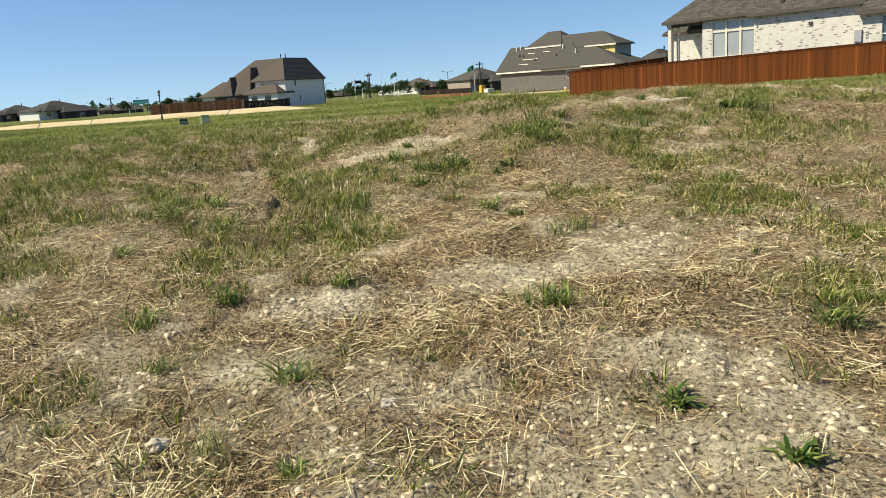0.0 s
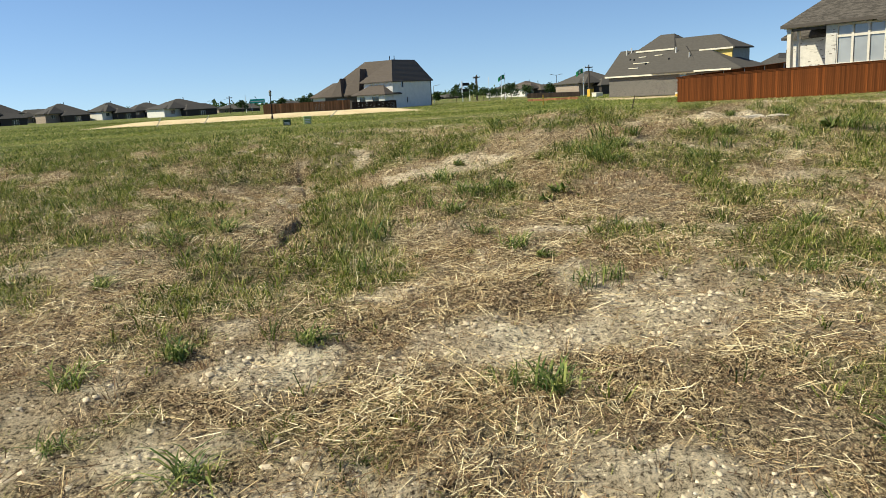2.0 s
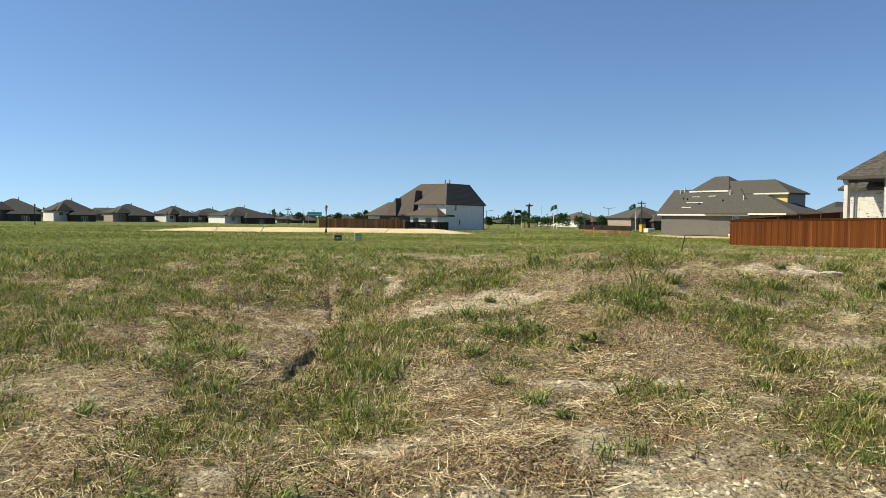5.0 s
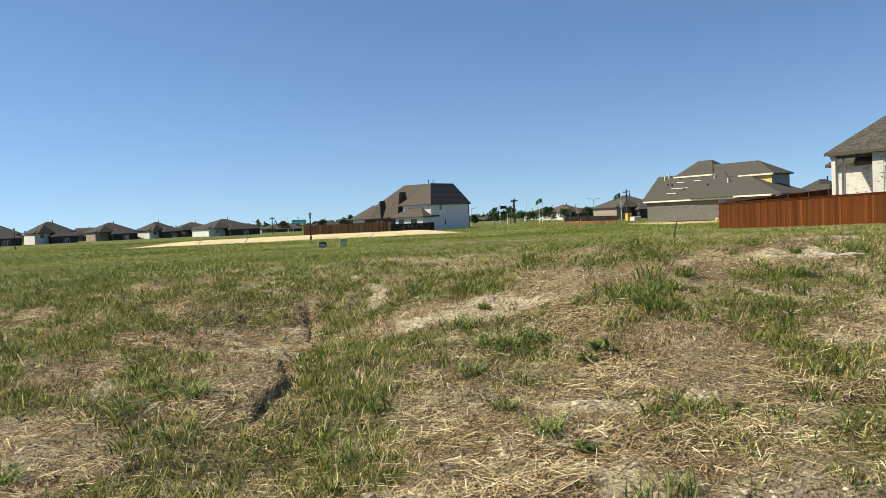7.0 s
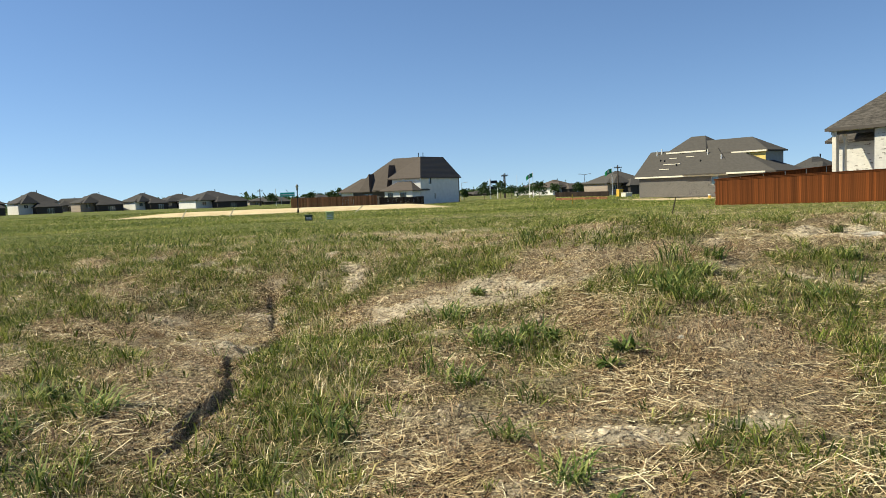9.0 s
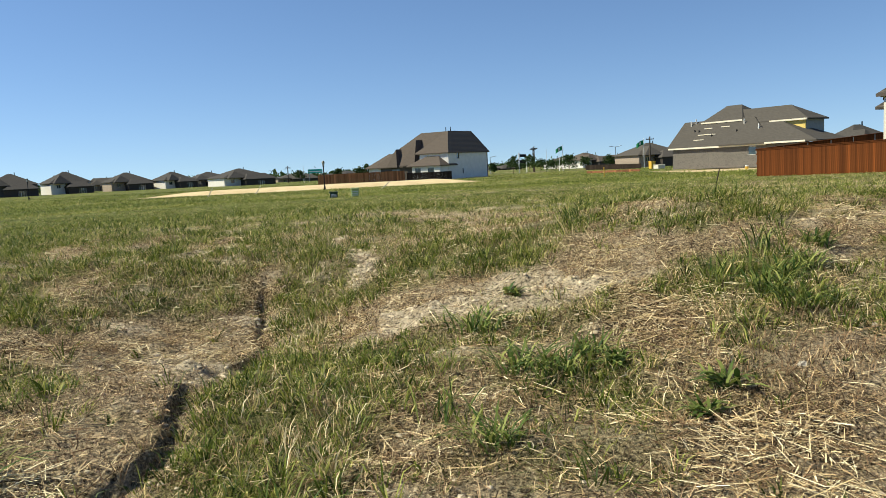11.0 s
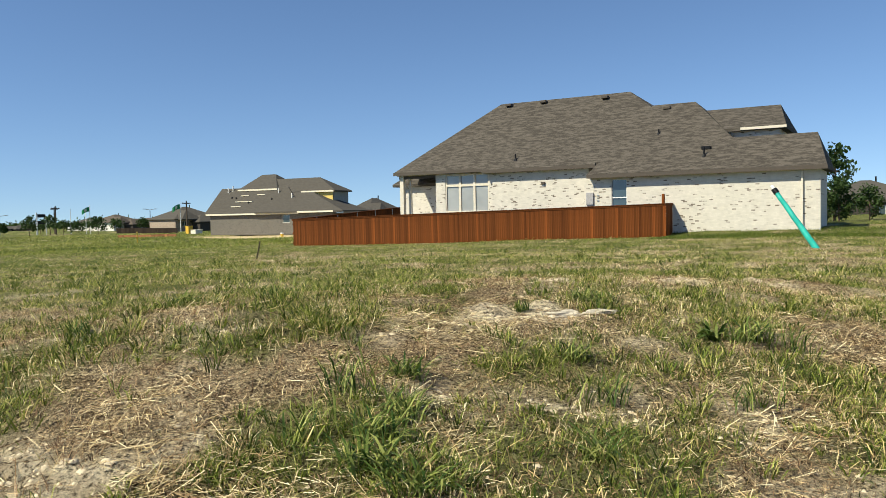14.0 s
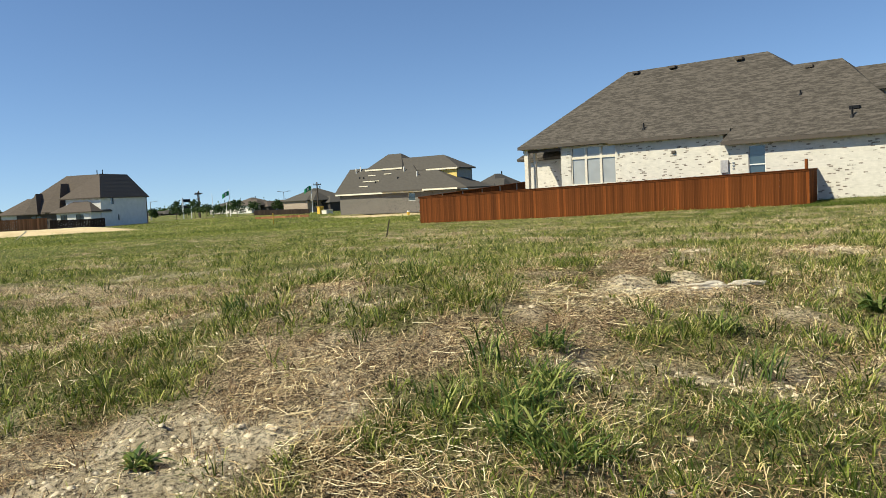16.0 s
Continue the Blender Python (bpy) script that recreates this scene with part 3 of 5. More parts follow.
# dry straw that lies about, and dead stubble
MATS = ((0.9, 1.6, 10.5, 0.42, 0.75), (0.9, 1.62, 9.27, 0.55, 0.22), (0.6, 0.4, 6.1, 1.2, 0.55), (0.5, 0.55, 6.7, 0.6, 0.4), (0.55, 2.2, 6.1, 1.3, 0.6), (1.0, -3.1, 9.85, 0.5, 0.35), (0.5, -1.96, 10.5, 0.4, 1.1),
        (0.8, 4.4, 11.7, 0.7, 0.3), (0.6, 3.5, 10.6, 0.5, 0.4), (0.5, 0.8, 13.0, 0.5, 0.3), (0.5, 3.2, 7.4, 0.9, 0.5))
RUSSET = ((1.0, 2.1, 8.65, 0.75, 0.45), (0.8, 2.3, 9.2, 0.5, 0.3), (0.5, -1.6, 12.9, 0.5, 0.7), (0.5, 3.2, 8.4, 0.6, 0.35), (0.5, -0.9, 9.6, 0.25, 0.5), (0.4, 3.0, 10.6, 0.6, 0.3))


def mats(x, y):
    """Thick mats of flattened straw."""
    return np.clip(fuzz(x, y, 0.75, 81, 3) * 2.4 - 0.80 + spots(x, y, MATS) - 0.5 * blob(x, y, 0.9, 10.8, 0.35, 0.8), 0, 1)


def lying(name, x, y, long, wide, tint, turn, material, label):
    """Straws that lie across one another: thin tapered strips, each a little tilted."""
    n = len(x)
    ca, sa = np.cos(turn), np.sin(turn)
    z = ground_z(x, y) + rng.uniform(0.002, 0.035, n)
    tilt = rng.normal(0.0, 0.14, n) * long
    roll = rng.uniform(-0.6, 0.6, n) * wide
    ex, ey = ca * long / 2, sa * long / 2
    wx, wy = -sa * wide / 2, ca * wide / 2
    z1, z2 = np.maximum(ground_z(x - ex, y - ey) + 0.003, z - tilt), np.maximum(ground_z(x + ex, y + ey) + 0.003, z + tilt)
    P = np.stack([np.stack([x - ex - wx, y - ey - wy, z1], 1), np.stack([x - ex + wx, y - ey + wy, z1 + roll], 1),
                  np.stack([x + ex + wx * 0.5, y + ey + wy * 0.5, z2 + roll], 1), np.stack([x + ex - wx * 0.5, y + ey - wy * 0.5, z2], 1)], 1)
    mesh = quick_mesh(name, P.reshape(-1, 3), np.arange(4 * n), np.full(n, 4))
    rotated_attr(mesh, "tint", np.repeat(tint, 4))
    return tagged(place(name, mesh, material), label, "straw", kind="stuff")


def open_soil(x, y):
    return seen(x, y) * np.clip(1.1 - 0.65 * green(x, y), 0.1, 1) * (1 - 0.85 * bare(x, y)) * (1 - np.clip(1.6 * rut(x, y), 0, 1)) * (1.25 - 0.04 * y)


x, y = scatter(520000, -7.0, 11, 0.6, 16, lambda x, y: open_soil(x, y) * (0.04 + 0.75 * mats(x, y)))
n = len(x)
grain = 2.2 * fuzz(x, y, 2.2, 87, 2) * np.pi
lying("straw", x, y, 0.04 + 0.17 * rng.uniform(0, 1, n) ** 2.2, rng.uniform(0.0025, 0.0062, n), np.clip(rng.normal(0.44, 0.33, n) + 0.9 * (fuzz(x, y, 0.35, 88, 3) - 0.5) + 0.12 * mats(x, y), 0, 1),
      grain + rng.normal(0, 0.9, n), M_DRY, "flattened dead straw lying on the soil")
x, y = scatter(620000, -7.0, 11, 0.6, 16, lambda x, y: (0.12 + open_soil(x, y)) * 0.55 * np.clip(fuzz(x, y, 0.4, 83, 3) * 3.0 - 0.9, 0.06, 1) * seen(x, y))
n = len(x)
lying("litter", x, y, rng.uniform(0.012, 0.065, n), rng.uniform(0.002, 0.0055, n), np.clip(rng.normal(0.36, 0.40, n), 0, 1), rng.uniform(0, 6.28, n), M_STUBBLE, "fine broken dead grass strewn on the soil")
x, y = scatter(260000, -7.5, 12, 0.8, 17, lambda x, y: seen(x, y) * np.clip(np.clip(0.9 - 0.5 * green(x, y), 0.2, 1) * np.clip(fuzz(x, y, 0.9, 85, 3) * 2.4 - 0.95, 0, 1) * 0.8 + 0.8 * spots(x, y, RUSSET), 0, 1) * (1 - 0.8 * bare(x, y)))
n = len(x)
blades("stubble", x, y, rng.uniform(0.025, 0.085, n) * (1 + 0.5 * np.clip(spots(x, y, RUSSET), 0, 1)), rng.uniform(0.003, 0.0065, n), rng.uniform(0.4, 1.2, n), M_STUBBLE,
       np.clip(rng.normal(0.38, 0.34, n), 0, 1), "brown dead grass stubble", category="straw")
x, y = wedge(280000, 12, 75, lambda x, y: np.clip(0.56 - 0.55 * green(x, y), 0.05, 1) * outside(x, y) * (~lawn(x, y)))
n, r = len(x), np.hypot(x, y)
blades("stubble", x, y, rng.uniform(0.04, 0.11, n), 0.0007 * r * rng.uniform(0.5, 1.3, n), rng.uniform(0.6, 1.25, n), M_DRY,
       np.clip(rng.normal(0.62, 0.24, n), 0, 1), "bleached dry grass of the open lot", category="straw", simple=True)


def crumbs(name, n, chance, low, high, material, label, x0=-7, x1=11, y0=0.6, y1=16, law=5):
    """Lumps of soil or stone: squashed uneven eight-sided bodies, joined."""
    x, y = scatter(n, x0, x1, y0, y1, lambda x, y: seen(x, y) * chance(x, y))
    n = len(x)
    s = low + (high - low) * rng.uniform(0, 1, n) ** law
    base = np.array([[1, 0, 0], [0, 1, 0], [-1, 0, 0], [0, -1, 0], [0.5, 0.5, 0.75], [-0.6, 0.3, 0.8], [-0.1, -0.6, 0.7]])
    V = base[None] * rng.uniform(0.65, 1.3, (n, 7, 1)) * s[:, None, None] * np.array([1, 1, 0.7])
    a = rng.uniform(0, 2 * np.pi, n)
    c, d = np.cos(a)[:, None], np.sin(a)[:, None]
    V = np.stack([V[..., 0] * c - V[..., 1] * d, V[..., 0] * d + V[..., 1] * c, V[..., 2]], -1)
    V += np.stack([x, y, ground_z(x, y) - 0.28 * s], 1)[:, None]
    tri = np.array([0, 1, 4, 1, 5, 4, 1, 2, 5, 2, 3, 6, 2, 6, 5, 3, 0, 6, 0, 4, 6, 4, 5, 6])
    flat = (7 * np.arange(n)[:, None] + tri).ravel()
    ob = place(name, quick_mesh(name, V.reshape(-1, 3), flat, np.full(n * 8, 3)), material)
    return tagged(ob, label, "soil", kind="stuff")


crumbs("soil_clods", 80000, lambda x, y: np.clip(bare(x, y) * 0.9 + 0.05 + 0.9 * np.exp(-(((x - rut_line(y) - 0.1) / 0.16) ** 2)) * step(y, 6.6, 7.6) * (1 - step(y, 12, 13)), 0, 1), 0.004, 0.030, M_CLOD, "crumbled dry clods on the bare soil")
crumbs("soil_clods", 42000, lambda x, y: np.clip(1.5 * bare(x, y) - 0.35, 0, 1), 0.008, 0.036, M_CLOD, "broken chalky lumps of dry soil", law=2.6)
crumbs("gravel", 7000, lambda x, y: np.clip(bare(x, y) + 0.04, 0, 1), 0.005, 0.016, M_STONE, "small pale limestone chips in the soil")


def weed_mesh(name, seed, count, high, wide, droop):
    """A tuft: arching blades out of one root."""
    r = np.random.default_rng(seed)
    a, h, l = r.uniform(0, 6.283, count), high * r.uniform(0.4, 1.1, count), droop * r.uniform(0.35, 1.1, count)
    root = r.normal(0, 0.22 * high, (count, 2))
    V, F, S, T = [], [], [], []
    for i in range(count):
        d, k = np.array([math.cos(a[i]), math.sin(a[i])]), np.array([-math.sin(a[i]), math.cos(a[i])]) * wide * r.uniform(0.6, 1.3) / 2
        b = len(V)
        for f, w in ((0, 0.7), (0.35, 1.0), (0.7, 0.8)):
            p = root[i] + d * l[i] * h[i] * f**1.5
            zz = h[i] * (f - 0.45 * l[i] * f**2.4)
            V += [(*(p - k * w), zz), (*(p + k * w), zz)]
        V.append((*(root[i] + d * l[i] * h[i]), h[i] * (1 - 0.5 * l[i])))
        F += [b, b + 1, b + 3, b + 2, b + 2, b + 3, b + 5, b + 4, b + 4, b + 5, b + 6]
        S += [4, 4, 3]
        T += [r.uniform()] * 7
    mesh = quick_mesh(name, np.array(V), np.array(F), np.array(S))
    rotated_attr(mesh, "tint", np.array(T))
    mesh.materials.append(M_WEED)
    return mesh


tuft_kinds = [weed_mesh("weed_tuft", 11, 64, 0.25, 0.011, 1.35), weed_mesh("weed_tuft", 12, 90, 0.19, 0.009, 1.25), weed_mesh("weed_tuft", 13, 48, 0.26, 0.008, 0.85),
              weed_mesh("weed_tuft", 14, 40, 0.15, 0.024, 1.4)]
# x, y, kind, size
for x, y, kind, size in ((0.52, 3.68, 1, 1.3), (0.30, 3.75, 2, 0.8), (1.95, 2.75, 1, 1.3), (-1.35, 3.06, 0, 1.0), (-2.11, 3.48, 0, 0.7), (0.57, 2.16, 3, 1.1), (0.75, 1.45, 3, 0.9),
                         (-1.36, 2.06, 1, 0.7), (-1.74, 2.32, 2, 0.6), (0.77, 6.35, 0, 1.0), (0.37, 9.84, 0, 1.3), (0.81, 8.91, 0, 1.3), (1.15, 8.9, 3, 1.1), (1.05, 9.15, 0, 1.2),
                         (1.41, 8.13, 3, 1.0), (0.12, 8.32, 2, 1.2), (0.35, 7.9, 0, 1.0), (2.41, 9.7, 1, 1.5), (2.3, 10.2, 2, 1.3), (2.6, 10.0, 1, 1.4), (2.75, 10.6, 2, 1.4), (2.5, 9.4, 0, 1.1), (2.9, 10.2, 1, 1.3),
                         (3.2, 10.7, 1, 1.4), (6.26, 10.31, 1, 1.7), (6.5, 10.1, 2, 1.3), (6.1, 10.55, 3, 1.6), (6.15, 12.15, 1, 1.2), (5.3, 12.1, 1, 1.0), (-2.4, 7.2, 0, 1.1), (-1.9, 6.6, 2, 1.1),
                         (-2.7, 6.0, 1, 1.0), (0.95, 6.1, 3, 0.8), (1.35, 5.35, 2, 0.9), (-0.9, 4.55, 1, 1.0), (2.9, 5.2, 0, 0.9), (3.5, 6.4, 1, 1.0), (4.2, 9.9, 2, 1.3), (4.6, 10.6, 1, 1.2),
                         (3.6, 9.3, 0, 1.2), (5.0, 9.4, 2, 1.1), (1.6, 13.2, 1, 1.3), (2.6, 13.8, 1, 1.4), (3.4, 13.5, 2, 1.2), (0.55, 6.95, 0, 0.8), (-0.6, 6.3, 2, 1.2), (-0.5, 7.2, 2, 1.3),
                         (-1.75, 4.5, 1, 1.1), (-2.3, 4.2, 0, 0.9), (1.12, 5.3, 2, 1.0), (1.62, 8.4, 3, 1.2), (0.69, 10.6, 3, 1.1), (0.58, 9.0, 0, 1.2), (6.2, 11.9, 0, 1.1), (-2.0, 7.6, 0, 1.2), (-2.5, 7.9, 1, 1.2)):
    tuft = new("weed_tuft", tuft_kinds[kind])
    tuft.matrix_world = pose(x, y, z_at(x, y) - 0.015, 0, 0, rng.uniform(0, 360)) @ Matrix.Diagonal((size, size, size, 1))
    tagged(tuft, ("arching tuft of dark green weed blades", "dense low clump of green grass", "upright tuft of tall seeding grass", "broad-leaved green weed flat on the soil")[kind], "weed", "weed tufts")


def stone(x, y, sx, sy, sz, turn, seed, label):
    bm = bmesh.new()
    bmesh.ops.create_icosphere(bm, subdivisions=3, radius=1.0)
    for v in bm.verts:
        v.co *= 0.8 + 0.45 * noise.noise(v.co * 1.4 + Vector((seed, 0, 0))) + 0.12 * noise.noise(v.co * 5 + Vector((0, seed, 0)))
        v.co = Vector((v.co.x * sx, v.co.y * sy, max(v.co.z, -0.5) * sz))
    ob = part("stone", bm, M_STONE, None, label)
    ob.matrix_world = pose(x, y, z_at(x, y) + 0.2 * sz, 0, 0, turn)
    return tagged(ob, label, "stone", "loose stones")


stone(-2.01, 2.51, 0.075, 0.05, 0.045, 15, 1, "pale chalky stone half sunk in dry soil")
stone(-0.85, 2.57, 0.06, 0.045, 0.03, 40, 2, "small pale stone lying on dry soil")
stone(5.55, 11.77, 0.24, 0.07, 0.05, -20, 3, "long flat white limestone slab in the weeds")
stone(5.85, 11.62, 0.20, 0.06, 0.035, -25, 4, "long flat white limestone slab in the weeds")
stone(2.1, 8.55, 0.032, 0.026, 0.022, 0, 5, "pale stone beside a green weed")
stone(2.75, 9.0, 0.03, 0.024, 0.02, 70, 6, "small pale stone lying on dry soil")

# ---- cedar fence and white house beside the lot ----
# local frame: x along the fence towards the walker, y from the fence to the house
LOT = Matrix(((0.44675, 0.89466, 0, 33.09), (-0.89466, 0.44675, 0, 34.24), (0, 0, 1, 0), (0, 0, 0, 1)))


def cedar_fence(m, length, label, z0, z1, h0, h1, step_w=0.143):
    """Pickets along -x from the origin; ground height goes from z0 to z1, top from h0 to h1."""
    f = thing("fence", m, label, "fence", "cedar fences")
    count = int(length / step_w)
    bm = box(0, step_w - 0.004, 0, 0.018, 0, 1)
    for v in bm.verts:
        if v.co.z > 0.5 and abs(v.co.x - step_w / 2) > 0.05:
            v.co.z -= 0.012
    first = part("picket", bm, M_FENCE, f)
    for i in range(count):
        p = first if i == 0 else new("picket", first.data)
        p.parent = f
        k = (i + 0.5) / count
        za, zb = z0 + (z1 - z0) * k - 0.08, h0 + (h1 - h0) * k
        p.matrix_local = Matrix.Translation((-(i + 1) * step_w, rng.uniform(-0.003, 0.003), za)) @ Matrix.Diagonal((1, 1, zb - za - 0.09, 1))
    for name, dz, a, b in (("cap", -0.05, -0.045, 0.12), ("trim_board", -0.14, -0.022, -0.003)):
        bm = box(-length, 0, a, b, 0, 0.04 if name == "cap" else 0.09)
        for v in bm.verts:
            v.co.z += h0 + (h1 - h0) * (-v.co.x / length) + dz
        part(name, bm, M_FENCE, f, "dark stained cap rail" if name == "cap" else "")
    for j, dz in enumerate((0.25, 0.95, 1.55)):
        bm = box(-length, 0, 0.019, 0.057, 0, 0.09)
        for v in bm.verts:
            v.co.z += z0 + (z1 - z0) * (-v.co.x / length) + dz
        part("rail", bm, M_FENCE, f)
    for i in range(int(length / 2.44) + 1):
        k = i * 2.44 / length
        za, zb = z0 + (z1 - z0) * k, h0 + (h1 - h0) * k
        part("post", tube((-i * 2.44 - 0.05, 0.09, za - 0.3), (-i * 2.44 - 0.05, 0.09, zb - 0.06), 0.03, 0.03, 8), M_GREYMETAL, f, "galvanised steel post")
    return f


cedar_fence(LOT, 25.7, "tall red-brown stained cedar privacy fence in front of the white house", 0.38, -0.20, 2.23, 1.77)
cedar_fence(LOT @ pose(-0.03, 1.58, 0, 0, 0, 90), 1.5, "short return of the cedar fence up to the house wall", 0.6, 0.4, 2.25, 2.23)
post = part("fence_post", box(-0.30, -0.16, 0.35, 0.49, 0.4, 2.72, bevel=0.01), M_FENCE, None)
post.matrix_world = LOT
tagged(post, "taller dark cedar gate post behind the fence corner", "post")
cedar_fence(LOT @ pose(-25.7, 0.1, 0, 0, 0, -90), 14.0, "far side run of the cedar fence going back from the corner", -0.2, 0.5, 1.77, 2.62)

white_house = thing("house", LOT, "single-storey whitewashed brick house with a brown-grey shingle hip roof", "house")
part("slab", box(-20.3, 4.0, 2.7, 14, 0.1, 0.85), plain("concrete", (0.45, 0.42, 0.38), 0.9), white_house, "concrete slab edge")
part("wall", walls(-15.6, -11.4, 2.6, 14, 0.84, 4.5, [("front", -14.87, -11.72, 2.0, 4.42)]), M_WASH, white_house)
part("wall", walls(-11.39, -5.05, 2.42, 13.9, 0.80, 4.40), M_WASH, white_house)
part("wall", walls(-5.049, 4.0, 1.62, 13.2, 0.60, 3.78, [("front", -3.45, -2.57, 2.0, 3.64)]), M_WASH, white_house)
part("wall", walls(4.001, 7.25, 1.62, 5.9, 0.60, 3.77), M_WASH, white_house)
part("wall", walls(-20.1, -15.61, 5.2, 13.5, 0.84, 4.0), M_WASH, white_house, "sunlit brick wall at the back of the porch")
part("wall", walls(-1.0, 5.0, 4.95, 12, 3.6, 6.22), M_WASH, white_house, "upper storey wall of pale brick")
part("porch_column", box(-18.32, -18.02, 2.45, 2.75, 0.84, 4.5, bevel=0.015), M_TRIM, white_house, "cream square porch column")
part("porch_column", box(-17.90, -17.72, 2.9, 3.08, 0.84, 4.5, bevel=0.015), M_TRIM, white_house, "cream square porch column")
part("porch_beam", box(-18.4, -15.6, 2.5, 2.7, 4.28, 4.52), M_FASCIA, white_house)
part("porch_ceiling", box(-18.5, -15.6, 2.4, 5.2, 4.47, 4.53), M_TRIM, white_house)
part("roof", hip(-18.62, 2.3, 2.2, 15.8, 4.70, 9.62, 4.8, 6.8, ridge=9.0), M_SHINGLE, white_house)
part("roof", hip(-11.9, -4.55, 2.02, 9.0, 4.585, 6.33, 0.2, 0.2, ridge=4.5), M_SHINGLE, white_house, "low roof slope over the projecting wall")
part("roof", hip(-4.75, 4.6, 1.22, 13.4, 3.978, 8.37, 2.2, 4.6, ridge=7.29), M_SHINGLE, white_house)
part("roof", hip(-2.0, 7.58, 1.24, 6.4, 3.94, 5.78, 0.5, 0.62, ridge=3.79), M_SHINGLE, white_house)
part("roof", hip(-2.5, 5.35, 4.6, 10.4, 6.36, 7.80, 0.6, 0.6, ridge=7.4), M_SHINGLE, white_house, "small upper hip roof")
part("roof", hip(-20.5, -14, 4.85, 14.5, 4.05, 7.4, 3.4, 2, ridge=9.6), M_SHINGLE, white_house)
part("fascia", box(-18.64, -11.9, 2.165, 2.197, 4.50, 4.70), M_FASCIA, white_house)
part("fascia", box(-11.92, -4.53, 1.985, 2.017, 4.38, 4.58), M_FASCIA, white_house)
part("fascia", box(-4.77, 7.60, 1.185, 1.217, 3.74, 3.95), M_FASCIA, white_house)
part("fascia", box(3.0, 5.37, 4.56, 4.597, 6.22, 6.36), M_TRIM, white_house, "cream fascia under the upper roof")
window(white_house, -14.87, -11.72, 2.0, 4.42, 2.66, 3, (3.72,), M_TRIM, M_BLIND, w=0.15)
window(white_house, -3.45, -2.57, 2.0, 3.64, 1.68, 1, (2.62,), M_WHITE, M_GLASS, w=0.06)
part("meter_box", box(-4.93, -4.50, 1.52, 1.618, 2.25, 2.95, bevel=0.015), plain("meter_grey", (0.40, 0.38, 0.38), 0.5, 0.3), white_house, "grey electric meter box")
for z in (2.45, 2.6, 2.75):
    part("conduit_clip", box(-4.30, -4.18, 1.58, 1.619, z, z + 0.06), M_GREYMETAL, white_house)
part("downspout", box(6.38, 6.47, 1.51, 1.60, 0.9, 3.75, bevel=0.012), M_TRIM, white_house, "cream downspout")
part("dryer_vent", box(-8.05, -7.82, 2.33, 2.419, 3.55, 3.72, bevel=0.01), M_FASCIA, white_house, "small wall vent hood")


def roof_vents(parent):
    for x, y, z in ((-13.0, 8.6, 9.36), (-10.4, 8.6, 9.36), (-6.0, 8.4, 9.24), (-1.6, 6.9, 8.0)):
        part("roof_vent", box(x - 0.22, x + 0.22, y - 0.22, y + 0.22, z, z + 0.18, bevel=0.03), M_FASCIA, parent, "low brown ridge vent")
    for x, y, z, h in ((-9.95, 2.85, 5.15, 0.38), (1.5, 2.3, 4.72, 0.5), (-1.5, 4.5, 6.30, 0.28)):
        bm = tube((x, y, z - 0.1), (x, y, z + h), 0.05, 0.05, 10)
        tube((x, y, z - 0.06), (x, y, z + 0.12), 0.16, 0.06, 10, bm)
        part("vent_pipe", bm, M_BLACK, parent, "black plumbing vent pipe")
    part("vent_cap", box(1.25, 1.75, 2.75, 3.1, 5.12, 5.32, bevel=0.03), M_BLACK, parent, "black square roof vent")


roof_vents(white_house)

# mown lawn beside the white house
lawn_n = 30000
ls, lo = rng.uniform(0.05, 30, lawn_n), rng.uniform(-4.2, 2.5, lawn_n)
lx, ly = 33.09 + 0.44675 * ls + 0.89466 * lo, 34.24 - 0.89466 * ls + 0.44675 * lo
blades("lawn", lx, ly, rng.uniform(0.06, 0.13, lawn_n), rng.uniform(0.012, 0.03, lawn_n), rng.uniform(0.2, 0.8, lawn_n), M_GRASS, np.clip(rng.normal(0.2, 0.15, lawn_n), 0, 1), "even mown green lawn beside the white house", category="lawn")

# ---- leaning teal sleeve on a standpipe ----
a, b = Vector((23.79, 20.22, 0.60)), Vector((23.65, 21.56, 2.34))
a.z = z_at(a.x, a.y) - 0.1
sleeve = thing("standpipe", Matrix.Translation(a), "leaning standpipe in a teal plastic sleeve with a black clamp", "pipe")
d = b - a
side = d.cross(Vector((0, 0, 1))).normalized()
for i in range(9):
    p, q = d * (i / 9), d * ((i + 1.04) / 9)
    part("sleeve_segment", tube(p + side * 0.012 * math.sin(i * 2.1), q + side * 0.012 * math.sin(i * 2.1 + 2.1), 0.100 - 0.003 * i, 0.097 - 0.003 * i, 14), M_TEAL, sleeve)
part("clamp", tube(d * 0.985, d * 1.06, 0.092, 0.092, 14), M_BLACK, sleeve, "black rubber clamp")
part("nozzle", tube(d * 1.06, d * 1.12, 0.06, 0.05, 12), M_WHITE, sleeve, "short white pipe end")
part("hook", tube(d * 1.05, d * 1.08 + side * 0.28 + Vector((0, 0, -0.05)), 0.035, 0.025, 8), M_BLACK, sleeve)

